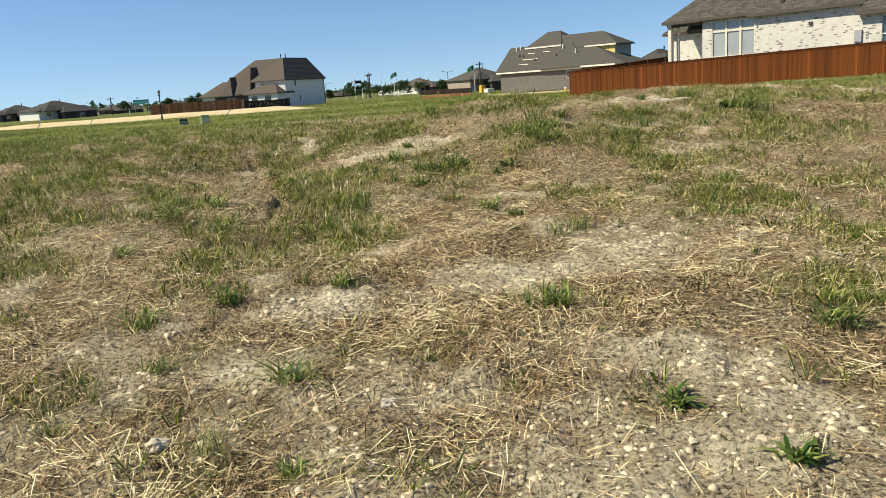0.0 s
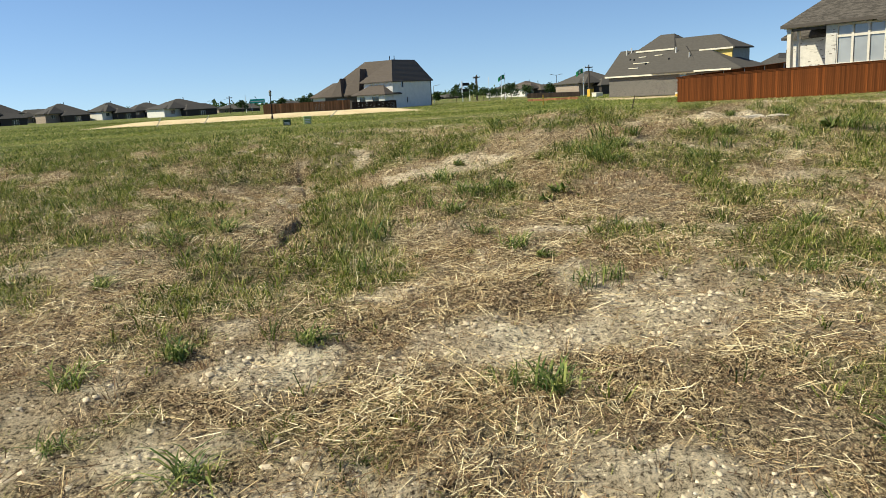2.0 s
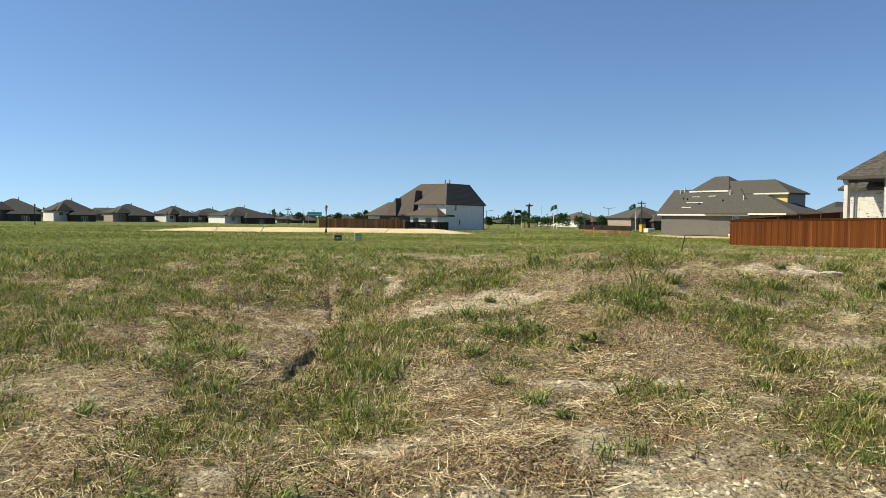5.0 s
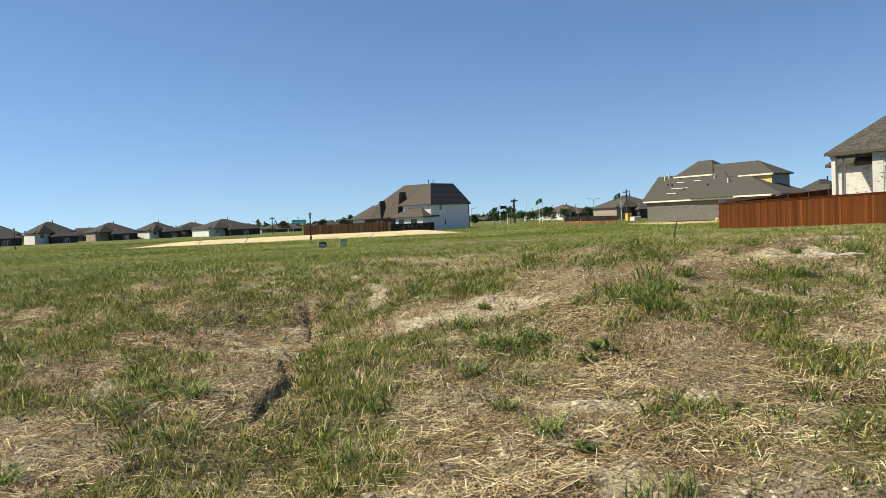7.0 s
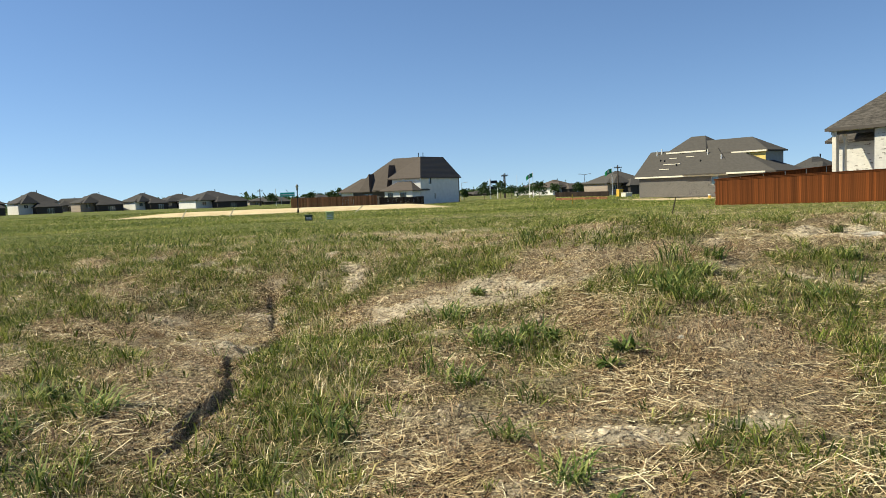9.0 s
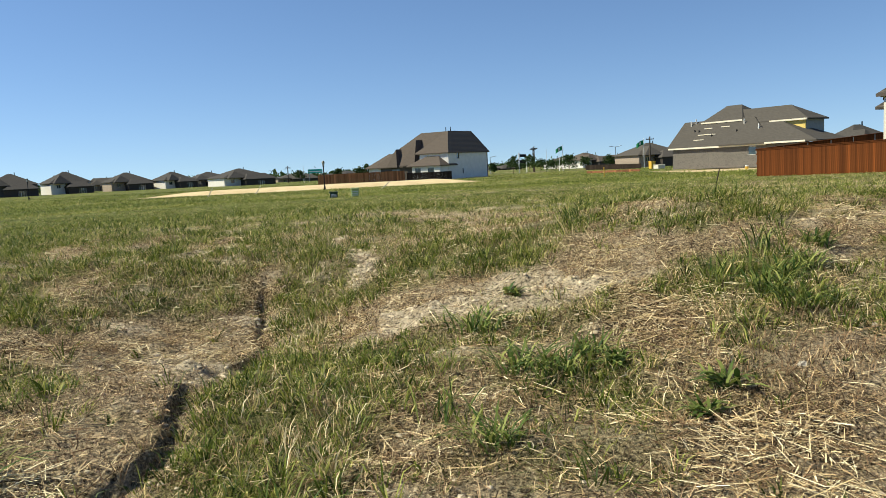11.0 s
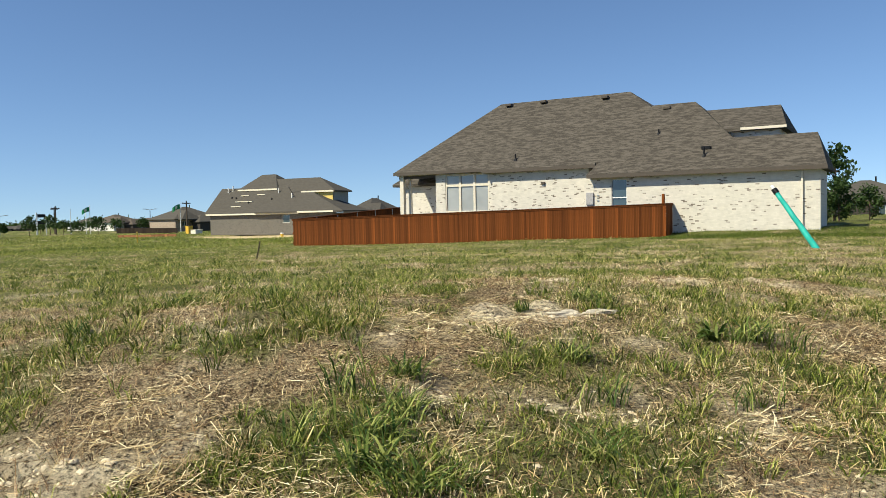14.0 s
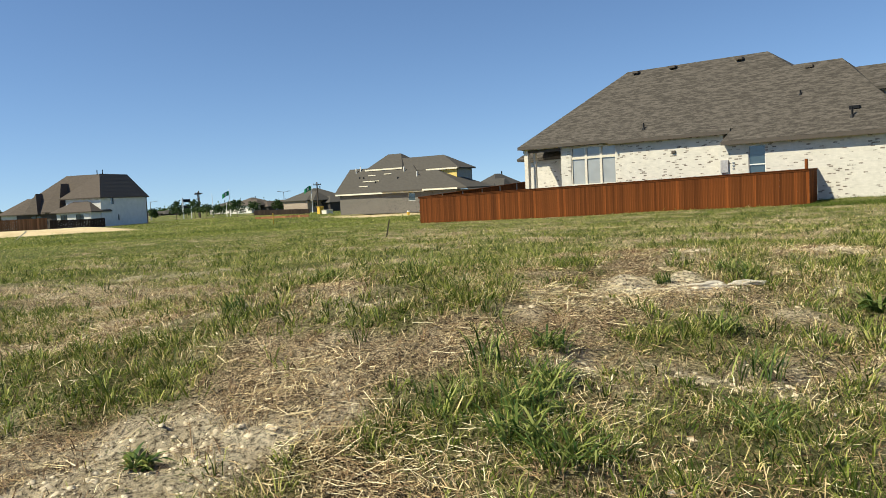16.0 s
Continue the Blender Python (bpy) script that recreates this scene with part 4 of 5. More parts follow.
# ---- grey brick house under construction ----
CA = radians(-58)
CUR = Matrix.Translation((36.93, 129.04, 0)) @ Matrix.Rotation(CA, 4, "Z")
grey_house = thing("house", CUR, "unfinished grey brick house with a taupe shingle roof and yellow sheathing", "house")
part("wall", walls(0.4, 22.9, 0.4, 12, -0.6, 2.55, [("front", 14.2, 15.5, 1.2, 2.35)]), M_GREYBRICK, grey_house)
window(grey_house, 14.2, 15.5, 1.2, 2.35, 0.46, 1, (), M_WHITE, M_GLASS)
part("roof", hip(-0.5, 18.5, 0.0, 8.6, 2.68, 6.78, 0.1, 6.0, ridge=4.3), M_SHINGLE_C, grey_house)
part("roof", hip(9.5, 25.2, -0.3, 7.6, 2.84, 6.02, 3.0, 8.4, ridge=3.9), M_SHINGLE_C, grey_house)
part("roof", hip(3.3, 10.9, 3.7, 11.6, 6.50, 8.98, 1.9, 3.0, ridge=7.6), M_SHINGLE_C, grey_house, "upper hip roof")
part("roof", hip(6.0, 21.5, 3.6, 8.6, 5.92, 8.10, 2.0, 4.4, ridge=6.4), M_SHINGLE_C, grey_house, "upper hip roof")
part("wall", walls(3.7, 10.6, 4.1, 11.2, 3.0, 6.30), M_GREYBRICK, grey_house)
part("sheathing", box(12.0, 20.9, 3.93, 4.05, 3.4, 5.72), M_SHEATH, grey_house, "bare yellow sheathing board")
part("wrapped_wall", walls(12.0, 21.0, 4.06, 8.2, 3.0, 5.72), M_WRAP, grey_house, "grey house-wrapped upper wall")
part("fascia", box(-0.12, 17.4, -0.05, -0.004, 2.46, 2.70), M_PRIMED, grey_house, "primed cream fascia board")
part("fascia", box(17.4, 23.6, -0.36, -0.304, 2.62, 2.86), M_PRIMED, grey_house, "primed cream fascia board")
part("fascia", box(3.3, 10.9, 3.63, 3.697, 6.28, 6.52), M_PRIMED, grey_house, "primed cream fascia board")
part("fascia", box(15.5, 21.3, 3.53, 3.597, 5.70, 5.94), M_PRIMED, grey_house, "primed cream fascia board")
for x, y, w in ((4.6, 2.9, 1.5), (7.7, 3.0, 1.5), (4.2, 1.9, 3.3), (4.0, 1.1, 1.9)):
    z = 2.68 + y * 0.953
    part("toe_board", box(x, x + w, y - 0.08, y + 0.08, z + 0.01, z + 0.13), M_PRIMED, grey_house, "pale roofing toe board")
for x, y in ((3.0, 2.6), (3.9, 2.5), (6.9, 1.7), (11.0, 2.2)):
    z = 2.68 + y * 0.953
    part("vent_pipe", tube((x, y, z - 0.1), (x, y, z + 0.25), 0.10, 0.10, 8), M_BLACK, grey_house)
for x, y, z in ((11.5, 3.3, 5.8), (14.6, 2.4, 4.9), (1.5, 3.6, 6.1), (2.2, 3.9, 6.4)):
    part("vent_pipe", tube((x, y, z - 0.1), (x, y, z + 0.75), 0.09, 0.09, 8), M_WHITE, grey_house, "white vent pipe")

# small clutter on the pad in front of it
barrel = thing("water_cooler", Matrix.Translation((41.2, 108.5, z_at(41.2, 108.5))), "small white and orange drink cooler on the building pad", "cooler")
part("body", tube((0, 0, 0), (0, 0, 0.45), 0.2, 0.22, 14), M_YELLOW, barrel)
part("lid", tube((0, 0, 0.45), (0, 0, 0.6), 0.23, 0.2, 14), M_WHITE, barrel, "white lid")

# ---- white two-storey house far ahead ----
FAR = Matrix(((0.8, 0.6, 0, 2.24), (-0.6, 0.8, 0, 161.0), (0, 0, 1, -0.8), (0, 0, 0, 1)))
far_house = thing("house", FAR, "two-storey white house with a steep taupe shingle roof", "house")
part("wall", walls(-7.5, -0.2, 0.2, 14.4, -0.5, 5.25, [("right", 3.1, 4.0, 4.0, 5.2), ("right", 5.0, 5.4, 0.9, 2.0)]), M_WHITEWALL, far_house)
window(far_house, 3.1, 4.0, 4.0, 5.2, -0.3, 1, (), M_FASCIA, M_GLASS, side="right")
window(far_house, 5.0, 5.4, 0.9, 2.0, -0.3, 1, (), M_FASCIA, M_GLASS, side="right")
part("roof", hip_y(-8.6, 0.1, -0.2, 14.9, 5.32, 9.85, 5.6, 1.0, ridge=-3.8), M_SHINGLE_B, far_house)
# fascia taupe used here so the wall's colour carries the porch shade
part("wall", walls(-19.0, -7.52, 1.0, 12, -0.5, 2.75, [("front", -16.0, -13.6, 0.2, 2.4)]), M_FASCIA, far_house, "taupe shaded porch wall")
window(far_house, -16.0, -13.6, 0.2, 2.4, 1.08, 2, (), M_FASCIA, M_GLASS)
part("roof", hip(-20.8, -2.0, 0.6, 12.5, 2.9, 9.8, 9.4, 2.3, ridge=6.0), M_SHINGLE_B, far_house)
part("roof", hip_y(-12.4, -8.6, -0.3, 6.0, 3.1, 8.3, 3.0, 0.1, ridge=-10.2), M_SHINGLE_B, far_house, "projecting cross roof")
part("roof", hip_y(-16.6, -13.6, 0.1, 5.0, 2.9, 6.6, 1.6, 0.1, ridge=-15.0), M_SHINGLE_B, far_house, "projecting cross roof")
part("wall", walls(-7.4, -0.3, -2.6, 0.19, -0.5, 2.7, [("front", -6.6, -5.2, 1.0, 2.4), ("front", -3.4, -1.8, 1.0, 2.4)]), M_WHITEWALL, far_house)
window(far_house, -6.6, -5.2, 1.0, 2.4, -2.55, 2, (), M_FASCIA, M_GLASS)
window(far_house, -3.4, -1.8, 1.0, 2.4, -2.55, 2, (), M_FASCIA, M_GLASS)
part("roof", hip(-8.6, 0.1, -3.0, 3.0, 2.85, 4.9, 3.0, 3.0, ridge=0.6), M_SHINGLE_B, far_house, "low front roof")
part("wall", walls(-26, -20, 5.0, 13, -0.5, 2.8), M_WHITEWALL, far_house)
part("roof", hip(-26.6, -18.5, 4.4, 13.6, 2.9, 5.9, 3.4, 1.0), M_SHINGLE_B, far_house)
for x in (-5.6, -4.4):
    part("vent_pipe", tube((x, 7.2, 9.5), (x, 7.2, 10.7), 0.08, 0.08, 8), M_BLACK, far_house)
part("downspout", box(-0.19, -0.08, 14.2, 14.32, -0.4, 5.2), M_FASCIA, far_house)


def board_fence(points, high, material, label, width=0.3):
    """A distant board fence along a line of points."""
    f = thing("fence", Matrix.Translation((points[0][0], points[0][1], 0)), label, "fence")
    o = Vector((points[0][0], points[0][1]))
    bm = box(0, 1, -0.015, 0.015, 0, 1)
    shared = None
    for p, q in zip(points, points[1:]):
        p, q = Vector(p), Vector(q)
        n = max(1, int((q - p).length / width))
        ang = math.atan2(q.y - p.y, q.x - p.x)
        for i in range(n):
            w = p + (q - p) * (i / n)
            if shared is None:
                ob = part("board", bm, material, f)
                shared = ob.data
            else:
                ob = new("board", shared)
                ob.parent = f
            z = z_at(w.x, w.y)
            ob.matrix_local = Matrix.Translation((w.x - o.x, w.y - o.y, z - 0.2)) @ Matrix.Rotation(ang, 4, "Z") @ Matrix.Diagonal((width * 0.97, 1, high + 0.2 + rng.uniform(-0.02, 0.02), 1))
        m = (p + q) / 2
        for h in (0.3, high - 0.25):
            r = part("rail", box(-(q - p).length / 2, (q - p).length / 2, 0.016, 0.06, h, h + 0.1), material, f)
            r.matrix_local = Matrix.Translation((m.x - o.x, m.y - o.y, z_at(m.x, m.y))) @ Matrix.Rotation(ang, 4, "Z")
    return f


board_fence([(-22.6, 151.5), (-6.3, 152.2)], 2.1, M_FENCE_OLD, "weathered brown board fence beyond the sand strip")
board_fence([(-5.9, 151.6), (2.6, 152.6)], 1.7, M_FENCE_DARK, "low dark screen fence before the white house", 0.25)
board_fence([(37.21, 201.59), (46.68, 184.18)], 1.2, M_FENCE_DARK, "dark brown board fence before far houses", 0.4)
board_fence([(27.23, 147.51), (33.94, 135.82)], 0.45, M_FENCE_OLD, "low orange-brown silt fence in the grass", 0.5)


def simple_house(x, y, turn, w, d, eave, top, wall_mat, roof_mat, label, wing=0.34, inset=0.49):
    """A house far away: a main block with hip roof, a lower wing, windows and a door."""
    z = z_at(x, y) - 0.2
    eave = min(eave, top * 0.50)
    h = thing("house", pose(x, y, z, 0, 0, turn), label, "house", "far houses")
    holes = [("front", -w * 0.36, -w * 0.36 + 1.3, max(0.3, eave - 1.7), eave - 0.5), ("front", w * 0.1, w * 0.1 + 1.3, max(0.3, eave - 1.7), eave - 0.5), ("right", d * 0.3, d * 0.3 + 1.2, max(0.3, eave - 1.8), eave - 0.5)]
    part("wall", walls(-w / 2, w / 2, 0, d, -0.5, eave, holes), wall_mat, h)
    for s, a, b, c, e in holes:
        window(h, a, b, c, e, 0.08 if s == "front" else w / 2 - 0.12, 2 if s == "front" else 1, (), M_WHITE, M_GLASS, side=s)
    part("roof", hip(-w / 2 - 0.5, w / 2 + 0.5, -0.5, d + 0.5, eave + 0.15, top, w * inset, w * inset), roof_mat, h)
    part("roof", hip_y(-w * 0.46, -w * 0.04, -2.2, d * 0.6, eave + 0.05, eave + 0.72 * (top - eave), w * 0.2, 0.3), roof_mat, h, "projecting cross roof")
    low = min(2.6, eave * 0.8)
    # the wing's dark colour stands for the shade inside a porch
    part("wall", walls(-w / 2 + w * wing, w / 2 - 0.4, -4.0, -0.01, -0.5, low - 0.1, [("front", w * 0.1, w * 0.1 + 2.2, 0.2, low - 0.6)]), M_PORCH_SHADE, h, "deep shaded porch wall")
    window(h, w * 0.1, w * 0.1 + 2.2, 0.2, low - 0.6, -3.92, 3, (), M_WHITE, M_GLASS)
    part("roof", hip(-w / 2 + w * wing - 0.4, w / 2 + 0.1, -4.4, 3.0, low, low + 1.8, 2.6, 2.6), roof_mat, h, "lower porch roof")
    part("chimney", tube((w * 0.1, d / 2, top - 0.8), (w * 0.1, d / 2, top + 0.5), 0.12, 0.12, 8), M_BLACK, h, "roof vent pipe")
    return h


simple_house(-151.45, 247.31, 38, 17, 13, 5.0, 6.90, M_TANBRICK, M_SHINGLE_D, "tan brick house with dark hip roof far off")
simple_house(-136.91, 255.65, 32, 15, 14, 4.2, 7.68, M_GREYBRICK, M_SHINGLE_D, "grey brick house with tall dark hip roof far off")
simple_house(-125.74, 272.38, 42, 13, 12, 4.6, 7.90, M_WHITEWALL, M_SHINGLE_D, "white house with dark hip roof and low porch far off")
simple_house(-111.70, 289.18, 38, 14, 12, 4.4, 6.87, M_TANBRICK, M_SHINGLE_D, "tan brick house with several dark roofs far off")
simple_house(-96.12, 294.72, 45, 11, 11, 4.6, 6.33, M_WHITEWALL, M_SHINGLE_D, "white house with dark hip roof far off")
simple_house(-86.30, 302.95, 30, 15, 12, 3.4, 5.74, M_TANBRICK, M_SHINGLE_D, "low dark-roofed house far off")
simple_house(-63.98, 267.45, 40, 17, 13, 2.9, 6.04, M_WHITEWALL, M_SHINGLE_D, "wide white house under a large dark roof far off")
simple_house(-147.23, 350.32, 30, 14, 12, 5.0, 5.96, M_TANBRICK, M_SHINGLE_C, "tan house with pale gable roof far off", inset=0.25)
simple_house(-57.72, 324.91, 20, 16, 12, 3.0, 3.63, M_TANBRICK, M_SHINGLE_C, "low grey-roofed house far off")
simple_house(-34.53, 328.19, 50, 16, 12, 3.2, 3.71, M_GREYBRICK, M_SHINGLE_D, "low dark-roofed house far off")
simple_house(55.63, 279.52, 30, 12, 12, 4.6, 5.55, M_WHITEWALL, M_SHINGLE_B, "white gabled house with a taupe roof far off")
simple_house(55.78, 325.25, 35, 12, 12, 4.0, 5.06, M_WHITEWALL, M_SHINGLE_C, "white house with grey roof far off")
simple_house(68.30, 292.12, 20, 13, 12, 3.6, 4.35, M_WHITEWALL, M_SHINGLE_B, "white house with taupe roof far off")
simple_house(58.00, 207.03, 15, 13, 13, 3.6, 6.51, M_TANBRICK, M_SHINGLE_C, "brick house with tall grey roof far off")
simple_house(34.80, 418.56, 20, 18, 12, 3.4, 2.42, M_TANBRICK, M_SHINGLE_C, "low grey-roofed house far off")
simple_house(74.60, 136.92, 10, 10, 10, 2.8, 6.37, M_TANBRICK, M_SHINGLE_D, "dark-roofed house behind the cedar fence")
simple_house(106.48, 62.88, -60, 13, 12, 3.0, 4.96, M_TANBRICK, M_SHINGLE_C, "brick house with grey roof beyond the trees")

# ---- lamps, poles and flags ----


def lantern_lamp(x, y, high):
    z = z_at(x, y)
    lamp = thing("street_lamp", Matrix.Translation((x, y, z)), "black lantern street lamp on a slim post", "street lamp", "lantern lamps")
    part("base", tube((0, 0, -0.1), (0, 0, 0.5), 0.17, 0.12, 12), M_BLACK, lamp)
    part("post", tube((0, 0, 0.5), (0, 0, high - 0.75), 0.085, 0.07, 10), M_BLACK, lamp)
    part("collar", tube((0, 0, high - 0.8), (0, 0, high - 0.68), 0.13, 0.16, 10), M_BLACK, lamp)
    part("lantern", tube((0, 0, high - 0.68), (0, 0, high - 0.2), 0.14, 0.22, 6), M_BLIND, lamp, "frosted lantern glass")
    part("cap", tube((0, 0, high - 0.2), (0, 0, high + 0.08), 0.27, 0.03, 6), M_BLACK, lamp)
    return lamp


lantern_lamp(-16.21, 115.87, 4.05)
lantern_lamp(-88.73, 173.64, 4.5)


def utility_pole(x, y, high, arm=0.9):
    z = z_at(x, y)
    p = thing("utility_pole", Matrix.Translation((x, y, z)), "dark wooden utility pole with a crossarm", "pole", "utility poles")
    part("pole", tube((0, 0, -0.3), (0, 0, high), 0.19, 0.13, 10), M_POLE, p)
    part("crossarm", box(-arm, arm, -0.08, 0.08, high - 0.7, high - 0.5), M_POLE, p)
    for sx in (-0.9, -0.35, 0.35, 0.9):
        part("insulator", tube((sx * arm, 0, high - 0.5), (sx * arm, 0, high - 0.25), 0.06, 0.04, 6), M_GREYMETAL, p)
    return p


utility_pole(25.80, 213.45, 6.83)
utility_pole(48.68, 183.66, 7.16)
utility_pole(-48.16, 255.50, 5.47)
utility_pole(28.09, 234.78, 7.13)


def steel_pole(x, y, high, label, double=False):
    p = thing("light_pole", Matrix.Translation((x, y, z_at(x, y))), label, "light pole", "road light poles")
    part("pole", tube((0, 0, -0.2), (0, 0, high), 0.13, 0.08, 8), M_GREYMETAL, p)
    for s in (-1, 1) if double else (1,):
        part("arm", tube((0, 0, high - 0.1), (s * 1.5, 0, high + 0.15), 0.06, 0.05, 6), M_GREYMETAL, p)
        part("lamp_head", box(s * 1.5 - 0.35, s * 1.5 + 0.35, -0.15, 0.15, high + 0.08, high + 0.22, bevel=0.03), M_GREYMETAL, p)
    return p


steel_pole(50.06, 224.49, 5.91, "tall double-armed road light", True)
steel_pole(15.09, 229.50, 4.88, "tall single-armed road light")


def flagpole(x, y, high, flag):
    p = thing("flagpole", Matrix.Translation((x, y, z_at(x, y))), "white flagpole flying a green flag" if flag else "bare white flagpole far off", "flagpole", "flagpoles")
    part("pole", tube((0, 0, -0.2), (0, 0, high), 0.10, 0.05, 8), M_WHITE, p)
    part("finial", tube((0, 0, high), (0, 0, high + 0.2), 0.1, 0.02, 8), M_WHITE, p)
    if flag:
        bm = bmesh.new()
        bmesh.ops.create_grid(bm, x_segments=14, y_segments=6, size=0.5)
        for v in bm.verts:
            u, w = v.co.x + 0.5, v.co.y
            v.co = Vector((-0.08 - u * 1.7, 0.2 * math.sin(u * 7) * u, high - 0.8 + w * 1.1 - 0.9 * u * u))
        f = part("flag", bm, M_FLAG, p, "wind-blown green flag")
        bm = bmesh.new()
        bmesh.ops.create_grid(bm, x_segments=4, y_segments=4, size=0.5)
        for v in bm.verts:
            u, w = 0.5 + v.co.x * 0.3, v.co.y
            v.co = Vector((-0.08 - u * 1.7, 0.2 * math.sin(u * 7) * u - 0.02, high - 0.8 + w * 0.7 - 0.9 * u * u))
        part("emblem", bm, M_FLAGW, f, "pale emblem patch")
    return p


flagpole(30.34, 222.95, 6.12, False)
flagpole(32.31, 212.56, 5.36, False)
flagpole(33.21, 212.42, 6.75, True)
flagpole(49.93, 193.67, 6.87, True)
flagpole(-42.48, 251.44, 5.13, False)

# ---- utility boxes, stakes and bins in the grass ----


def pedestal(x, y, turn, w, d, h, mat, label):
    p = thing("utility_box", pose(x, y, z_at(x, y) - 0.05, 0, 0, turn), label, "utility box", "utility boxes")
    part("body", box(-w / 2, w / 2, -d / 2, d / 2, 0, h * 0.8, bevel=0.03), mat, p)
    part("lid", box(-w / 2 - 0.03, w / 2 + 0.03, -d / 2 - 0.03, d / 2 + 0.03, h * 0.8, h, bevel=0.04), mat, p)
    for i in range(3):
        part("louvre", box(-w * 0.35, w * 0.35, -d / 2 - 0.03, -d / 2 - 0.002, h * (0.2 + 0.18 * i), h * (0.27 + 0.18 * i)), M_WHITE, p)
    return p


pedestal(-6.62, 66.78, 8, 0.62, 0.5, 0.75, M_PEDESTAL, "pale green utility box with white louvres in the grass")
pedestal(-8.31, 66.59, 8, 0.62, 0.5, 0.55, M_DARKBOX, "dark green utility box low in the grass")
for X0, Y0, lean in ((-29.93, 105.85, 30), (-24.12, 107.32, 35), (-6.87, 99.76, 50)):
    st = part("survey_stake", box(-0.05, 0.05, -0.02, 0.02, -0.1, 1.3, bevel=0.005), M_PRIMED, None)
    st.matrix_world = pose(X0, Y0, z_at(X0, Y0), 0, lean, 0)
    tagged(st, "pale wooden survey stake leaning in the grass", "stake", "survey stakes")
st = part("wooden_stake", box(-0.02, 0.02, -0.015, 0.015, -0.1, 0.75), M_POLE, None)
st.matrix_world = pose(11.49, 36.41, z_at(11.49, 36.41), 8, 10, 0)
tagged(st, "dark thin stake standing in the weeds", "stake")
st = part("marker_stake", box(-0.06, 0.06, -0.03, 0.03, -0.1, 1.3), M_YELLOW, None)
st.matrix_world = pose(21.26, 104.27, z_at(21.26, 104.27))
tagged(st, "pale orange marker stake in the grass", "stake")


def bin_thing(x, y, w, h, mat, label):
    b = thing("bin", pose(x, y, z_at(x, y), 0, 0, 20), label, "bin")
    part("body", box(-w / 2, w / 2, -w / 2, w / 2, 0, h * 0.9, bevel=0.04), mat, b)
    part("lid", box(-w / 2 - 0.05, w / 2 + 0.05, -w / 2 - 0.05, w / 2 + 0.05, h * 0.9, h, bevel=0.04), mat, b)
    return b


bin_thing(43.79, 164.26, 1.0, 1.6, M_YELLOW, "yellow site container beside a pole")
bin_thing(43.79, 159.08, 1.6, 0.9, M_PRIMED, "pale stack of boards on the site")
sign = thing("sign_board", pose(23.26, 218.77, z_at(23.26, 218.77), 0, 0, 15), "dark sign board between white posts", "sign")
part("post", box(-1.2, -0.9, -0.1, 0.1, 0, 5.4), M_WHITE, sign)
part("post", box(1.0, 1.2, -0.1, 0.1, 0, 4.6), M_WHITE, sign)
part("board", box(-0.88, 0.98, -0.06, 0.06, 4.2, 5.0), M_BLACK, sign)
part("board", box(-0.88, 0.98, -0.06, 0.06, 2.6, 3.4), M_BLACK, sign)
sign = thing("road_sign", pose(-41.21, 266.84, z_at(-41.21, 266.84), 0, 0, 5), "teal roadside billboard on posts", "sign")
part("board", box(-2.4, 2.4, -0.1, 0.1, 2.9, 4.2), M_TEAL, sign, "teal board with pale stripe")
part("stripe", box(-2.2, 2.2, -0.13, -0.105, 3.3, 3.6), M_WHITE, sign)
for sx in (-2.0, 2.0):
    part("post", box(sx - 0.1, sx + 0.1, -0.08, 0.08, 0, 2.9), M_GREYMETAL, sign)

# ---- trees and shrubs ----


def tree(x, y, high, spread, seed, label, leaves=1500, name="tree", stem=0.28, leaf=0.30):
    """A tapered trunk with limbs, and a crown of leaf clumps along the limbs."""
    r = np.random.default_rng(seed)
    t = thing(name, Matrix.Translation((x, y, z_at(x, y))), label, "shrub" if name == "shrub" else "tree", "planted trees")
    bm = tube((0, 0, -0.2), (0.05 * high * r.uniform(-1, 1), 0, high * 0.85), 0.022 * high, 0.006 * high, 8)
    tips = []
    for i in range(11):
        h0 = high * (stem + (0.9 - stem) * i / 11)
        a = i * 2.4 + r.uniform(-0.4, 0.4)
        reach = spread * (1.05 - 0.75 * ((i / 11 - 0.25) ** 2) * 2) * r.uniform(0.55, 1.0)
        tip = Vector((math.cos(a) * reach, math.sin(a) * reach, min(high, h0 + reach * r.uniform(0.3, 0.9))))
        tube((0, 0, h0), tip, 0.008 * high, 0.002 * high, 5, bm)
        tips += [(Vector((0, 0, h0)).lerp(tip, f), spread * 0.30) for f in (0.55, 0.8, 1.0)]
    tips.append((Vector((0, 0, high * 0.95)), spread * 0.25))
    part("trunk", bm, M_BARK, t)
    pick = r.integers(0, len(tips), leaves)
    c = np.array([tips[k][0] for k in pick]) + r.normal(0, 1, (leaves, 3)) * np.array([tips[k][1] for k in pick])[:, None] * np.array([0.6, 0.6, 0.5])
    c[:, 2] = np.maximum(c[:, 2], 0.08)
    A, B = r.normal(0, 1, (leaves, 3)), r.normal(0, 1, (leaves, 3))
    A /= np.linalg.norm(A, axis=1)[:, None]
    B -= A * (A * B).sum(1)[:, None]
    B /= np.linalg.norm(B, axis=1)[:, None]
    s = (leaf * r.uniform(0.5, 1.3, leaves))[:, None] / 2
    V = np.stack([c - A * s, c + B * s * 0.55, c + A * s, c - B * s * 0.55], 1).reshape(-1, 3)
    mesh = quick_mesh("crown", V, np.arange(4 * leaves), np.full(leaves, 4))
    rotated_attr(mesh, "tint", np.repeat(np.clip(r.normal(0.4, 0.25, leaves), 0, 1), 4))
    place("crown", mesh, M_TREE, t)
    return t


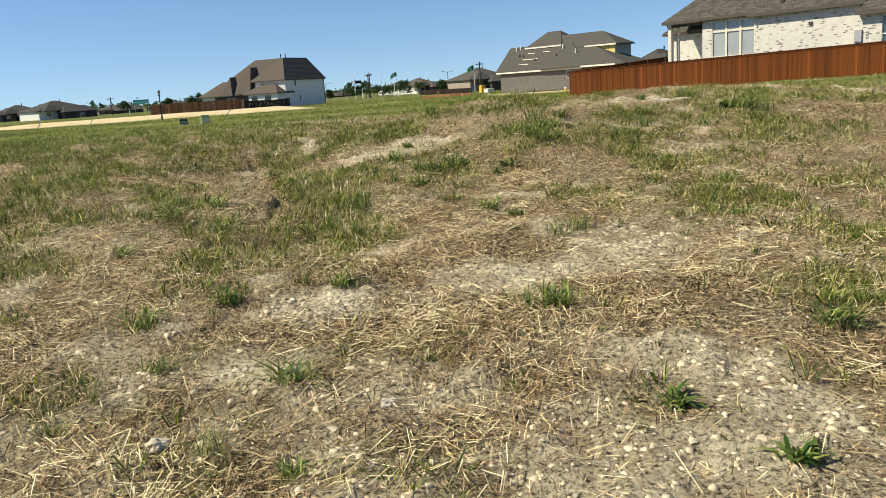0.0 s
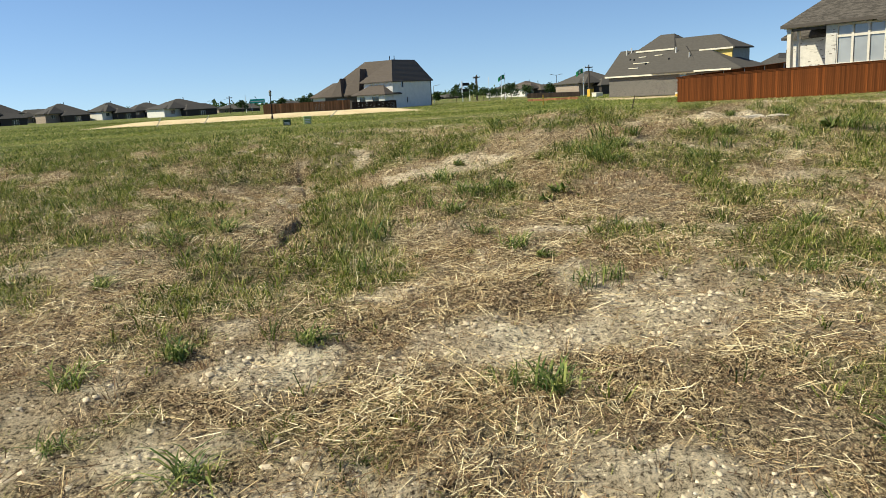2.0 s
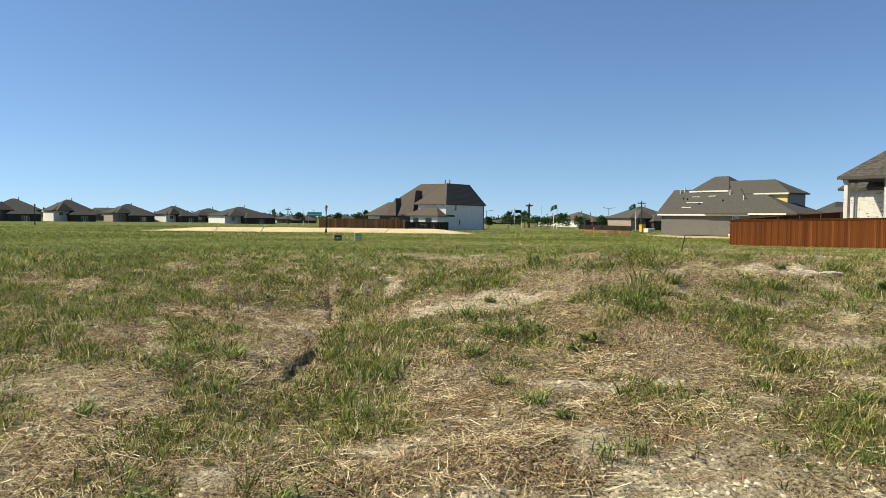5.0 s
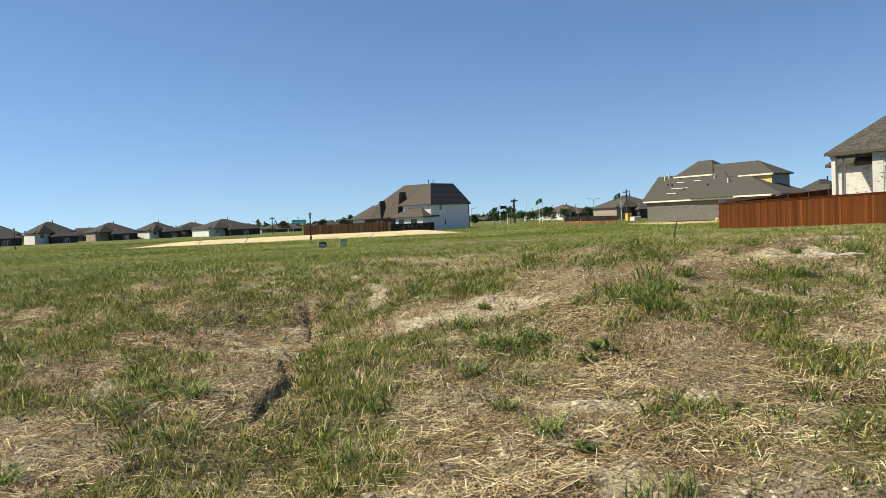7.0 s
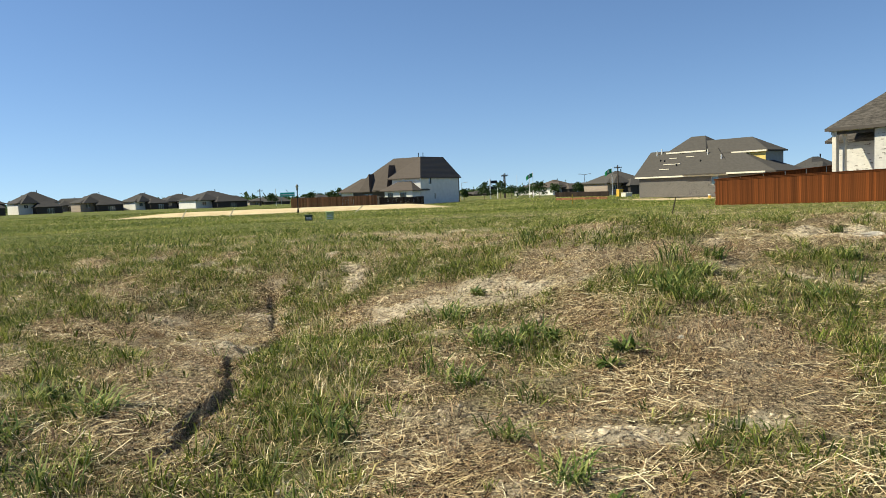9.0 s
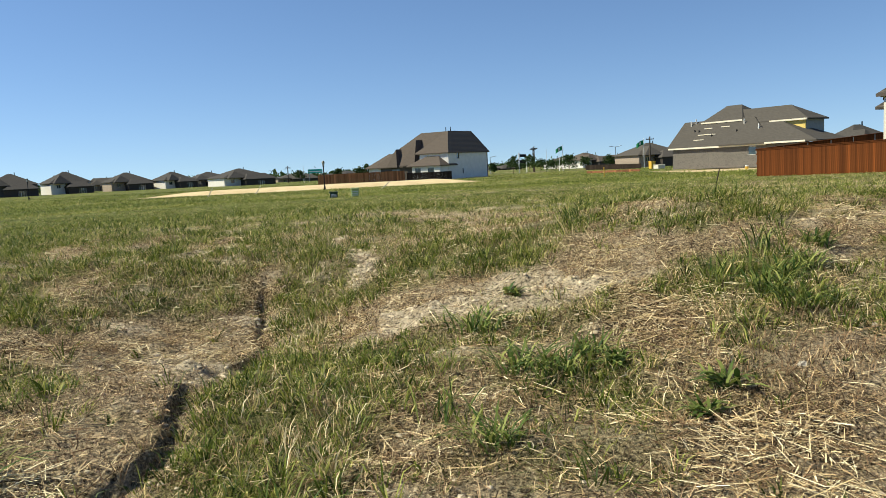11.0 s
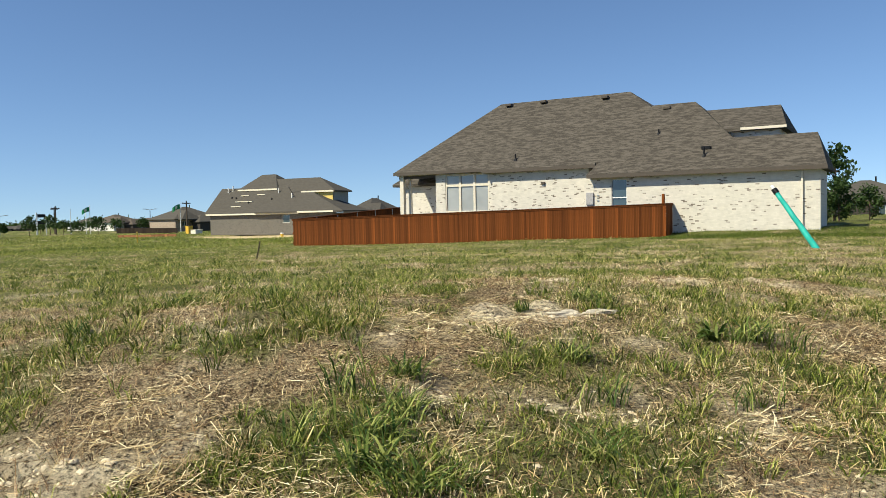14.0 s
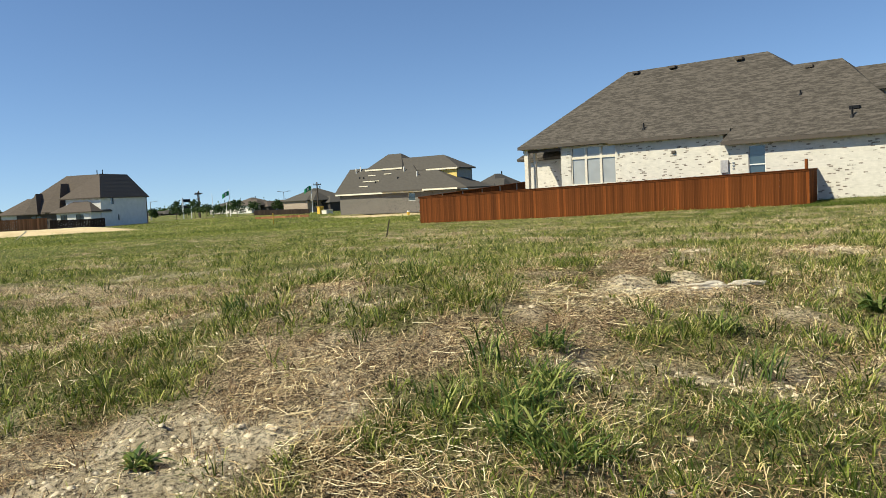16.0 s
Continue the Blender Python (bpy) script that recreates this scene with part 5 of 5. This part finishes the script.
for X0, Y0, h, s, k in ((14.05, 204.52, 2.8, 1.2, 1), (19.19, 204.10, 4.4, 1.6, 2), (24.00, 208.62, 4.6, 1.7, 3), (25.41, 198.38, 2.8, 2.2, 4), (28.79, 202.97, 2.6, 2.0, 5),
                        (30.81, 187.49, 3.6, 2.0, 6), (41.76, 226.18, 3.4, 1.6, 7), (48.36, 224.86, 3.6, 1.7, 8), (-24.76, 198.46, 3.4, 1.3, 9), (-19.50, 199.05, 3.6, 1.4, 10),
                        (-17.64, 199.22, 4.4, 1.2, 11), (-16.21, 199.34, 3.6, 1.2, 12), (-41.15, 236.45, 3.6, 1.8, 13), (24.00, 228.74, 2.4, 2.2, 14), (36.14, 232.20, 2.6, 2.4, 15)):
    tree(X0, Y0, h, s, k, "young leafy street tree far off", 500, leaf=0.55)
tree(54.34, 37.32, 5.6, 1.35, 21, "slender young tree with feathery branches by the white house", 900, leaf=0.34, stem=0.35)
tree(52.74, 36.08, 3.0, 1.25, 22, "dense rounded shrub beside the white house", 2600, name="shrub", stem=0.05, leaf=0.22)
tree(53.97, 37.94, 1.6, 0.9, 23, "low dark shrub beside the white house", 1200, name="shrub", stem=0.05, leaf=0.2)
tree(62.48, 39.14, 2.6, 1.2, 24, "leafy shrub beyond the white house", 1500, name="shrub", stem=0.08, leaf=0.24)

# far tree line on the horizon: clumps of leaf sprays
count, each = 620, 46
fa, fr = np.radians(rng.uniform(-60, 62, count)), rng.uniform(420, 800, count)
far_x, far_y = fr * np.sin(fa), fr * np.cos(fa)
hh = rng.uniform(2.0, 5.0, count) * (0.45 + 1.1 * fuzz(far_x, far_y, 60, 15, 2))
k = np.repeat(np.arange(count), each)
m = len(k)
c = np.stack([far_x, far_y, ground_z(far_x, far_y) + hh * 0.55], 1)[k] + rng.normal(0, 1, (m, 3)) * np.stack([hh * 0.7, hh * 0.7, hh * 0.24], 1)[k]
A, B = rng.normal(0, 1, (m, 3)), rng.normal(0, 1, (m, 3))
s = rng.uniform(0.25, 0.7, m)[:, None]
mesh = quick_mesh("far_woods", np.stack([c - A * s, c + B * s, c + A * s, c - B * s], 1).reshape(-1, 3), np.arange(4 * m), np.full(m, 4))
rotated_attr(mesh, "tint", np.repeat(np.clip(rng.normal(0.6, 0.25, m), 0, 1), 4))
tagged(place("far_woods", mesh, M_TREE), "low hazy tree line on the horizon", "woods", kind="stuff")
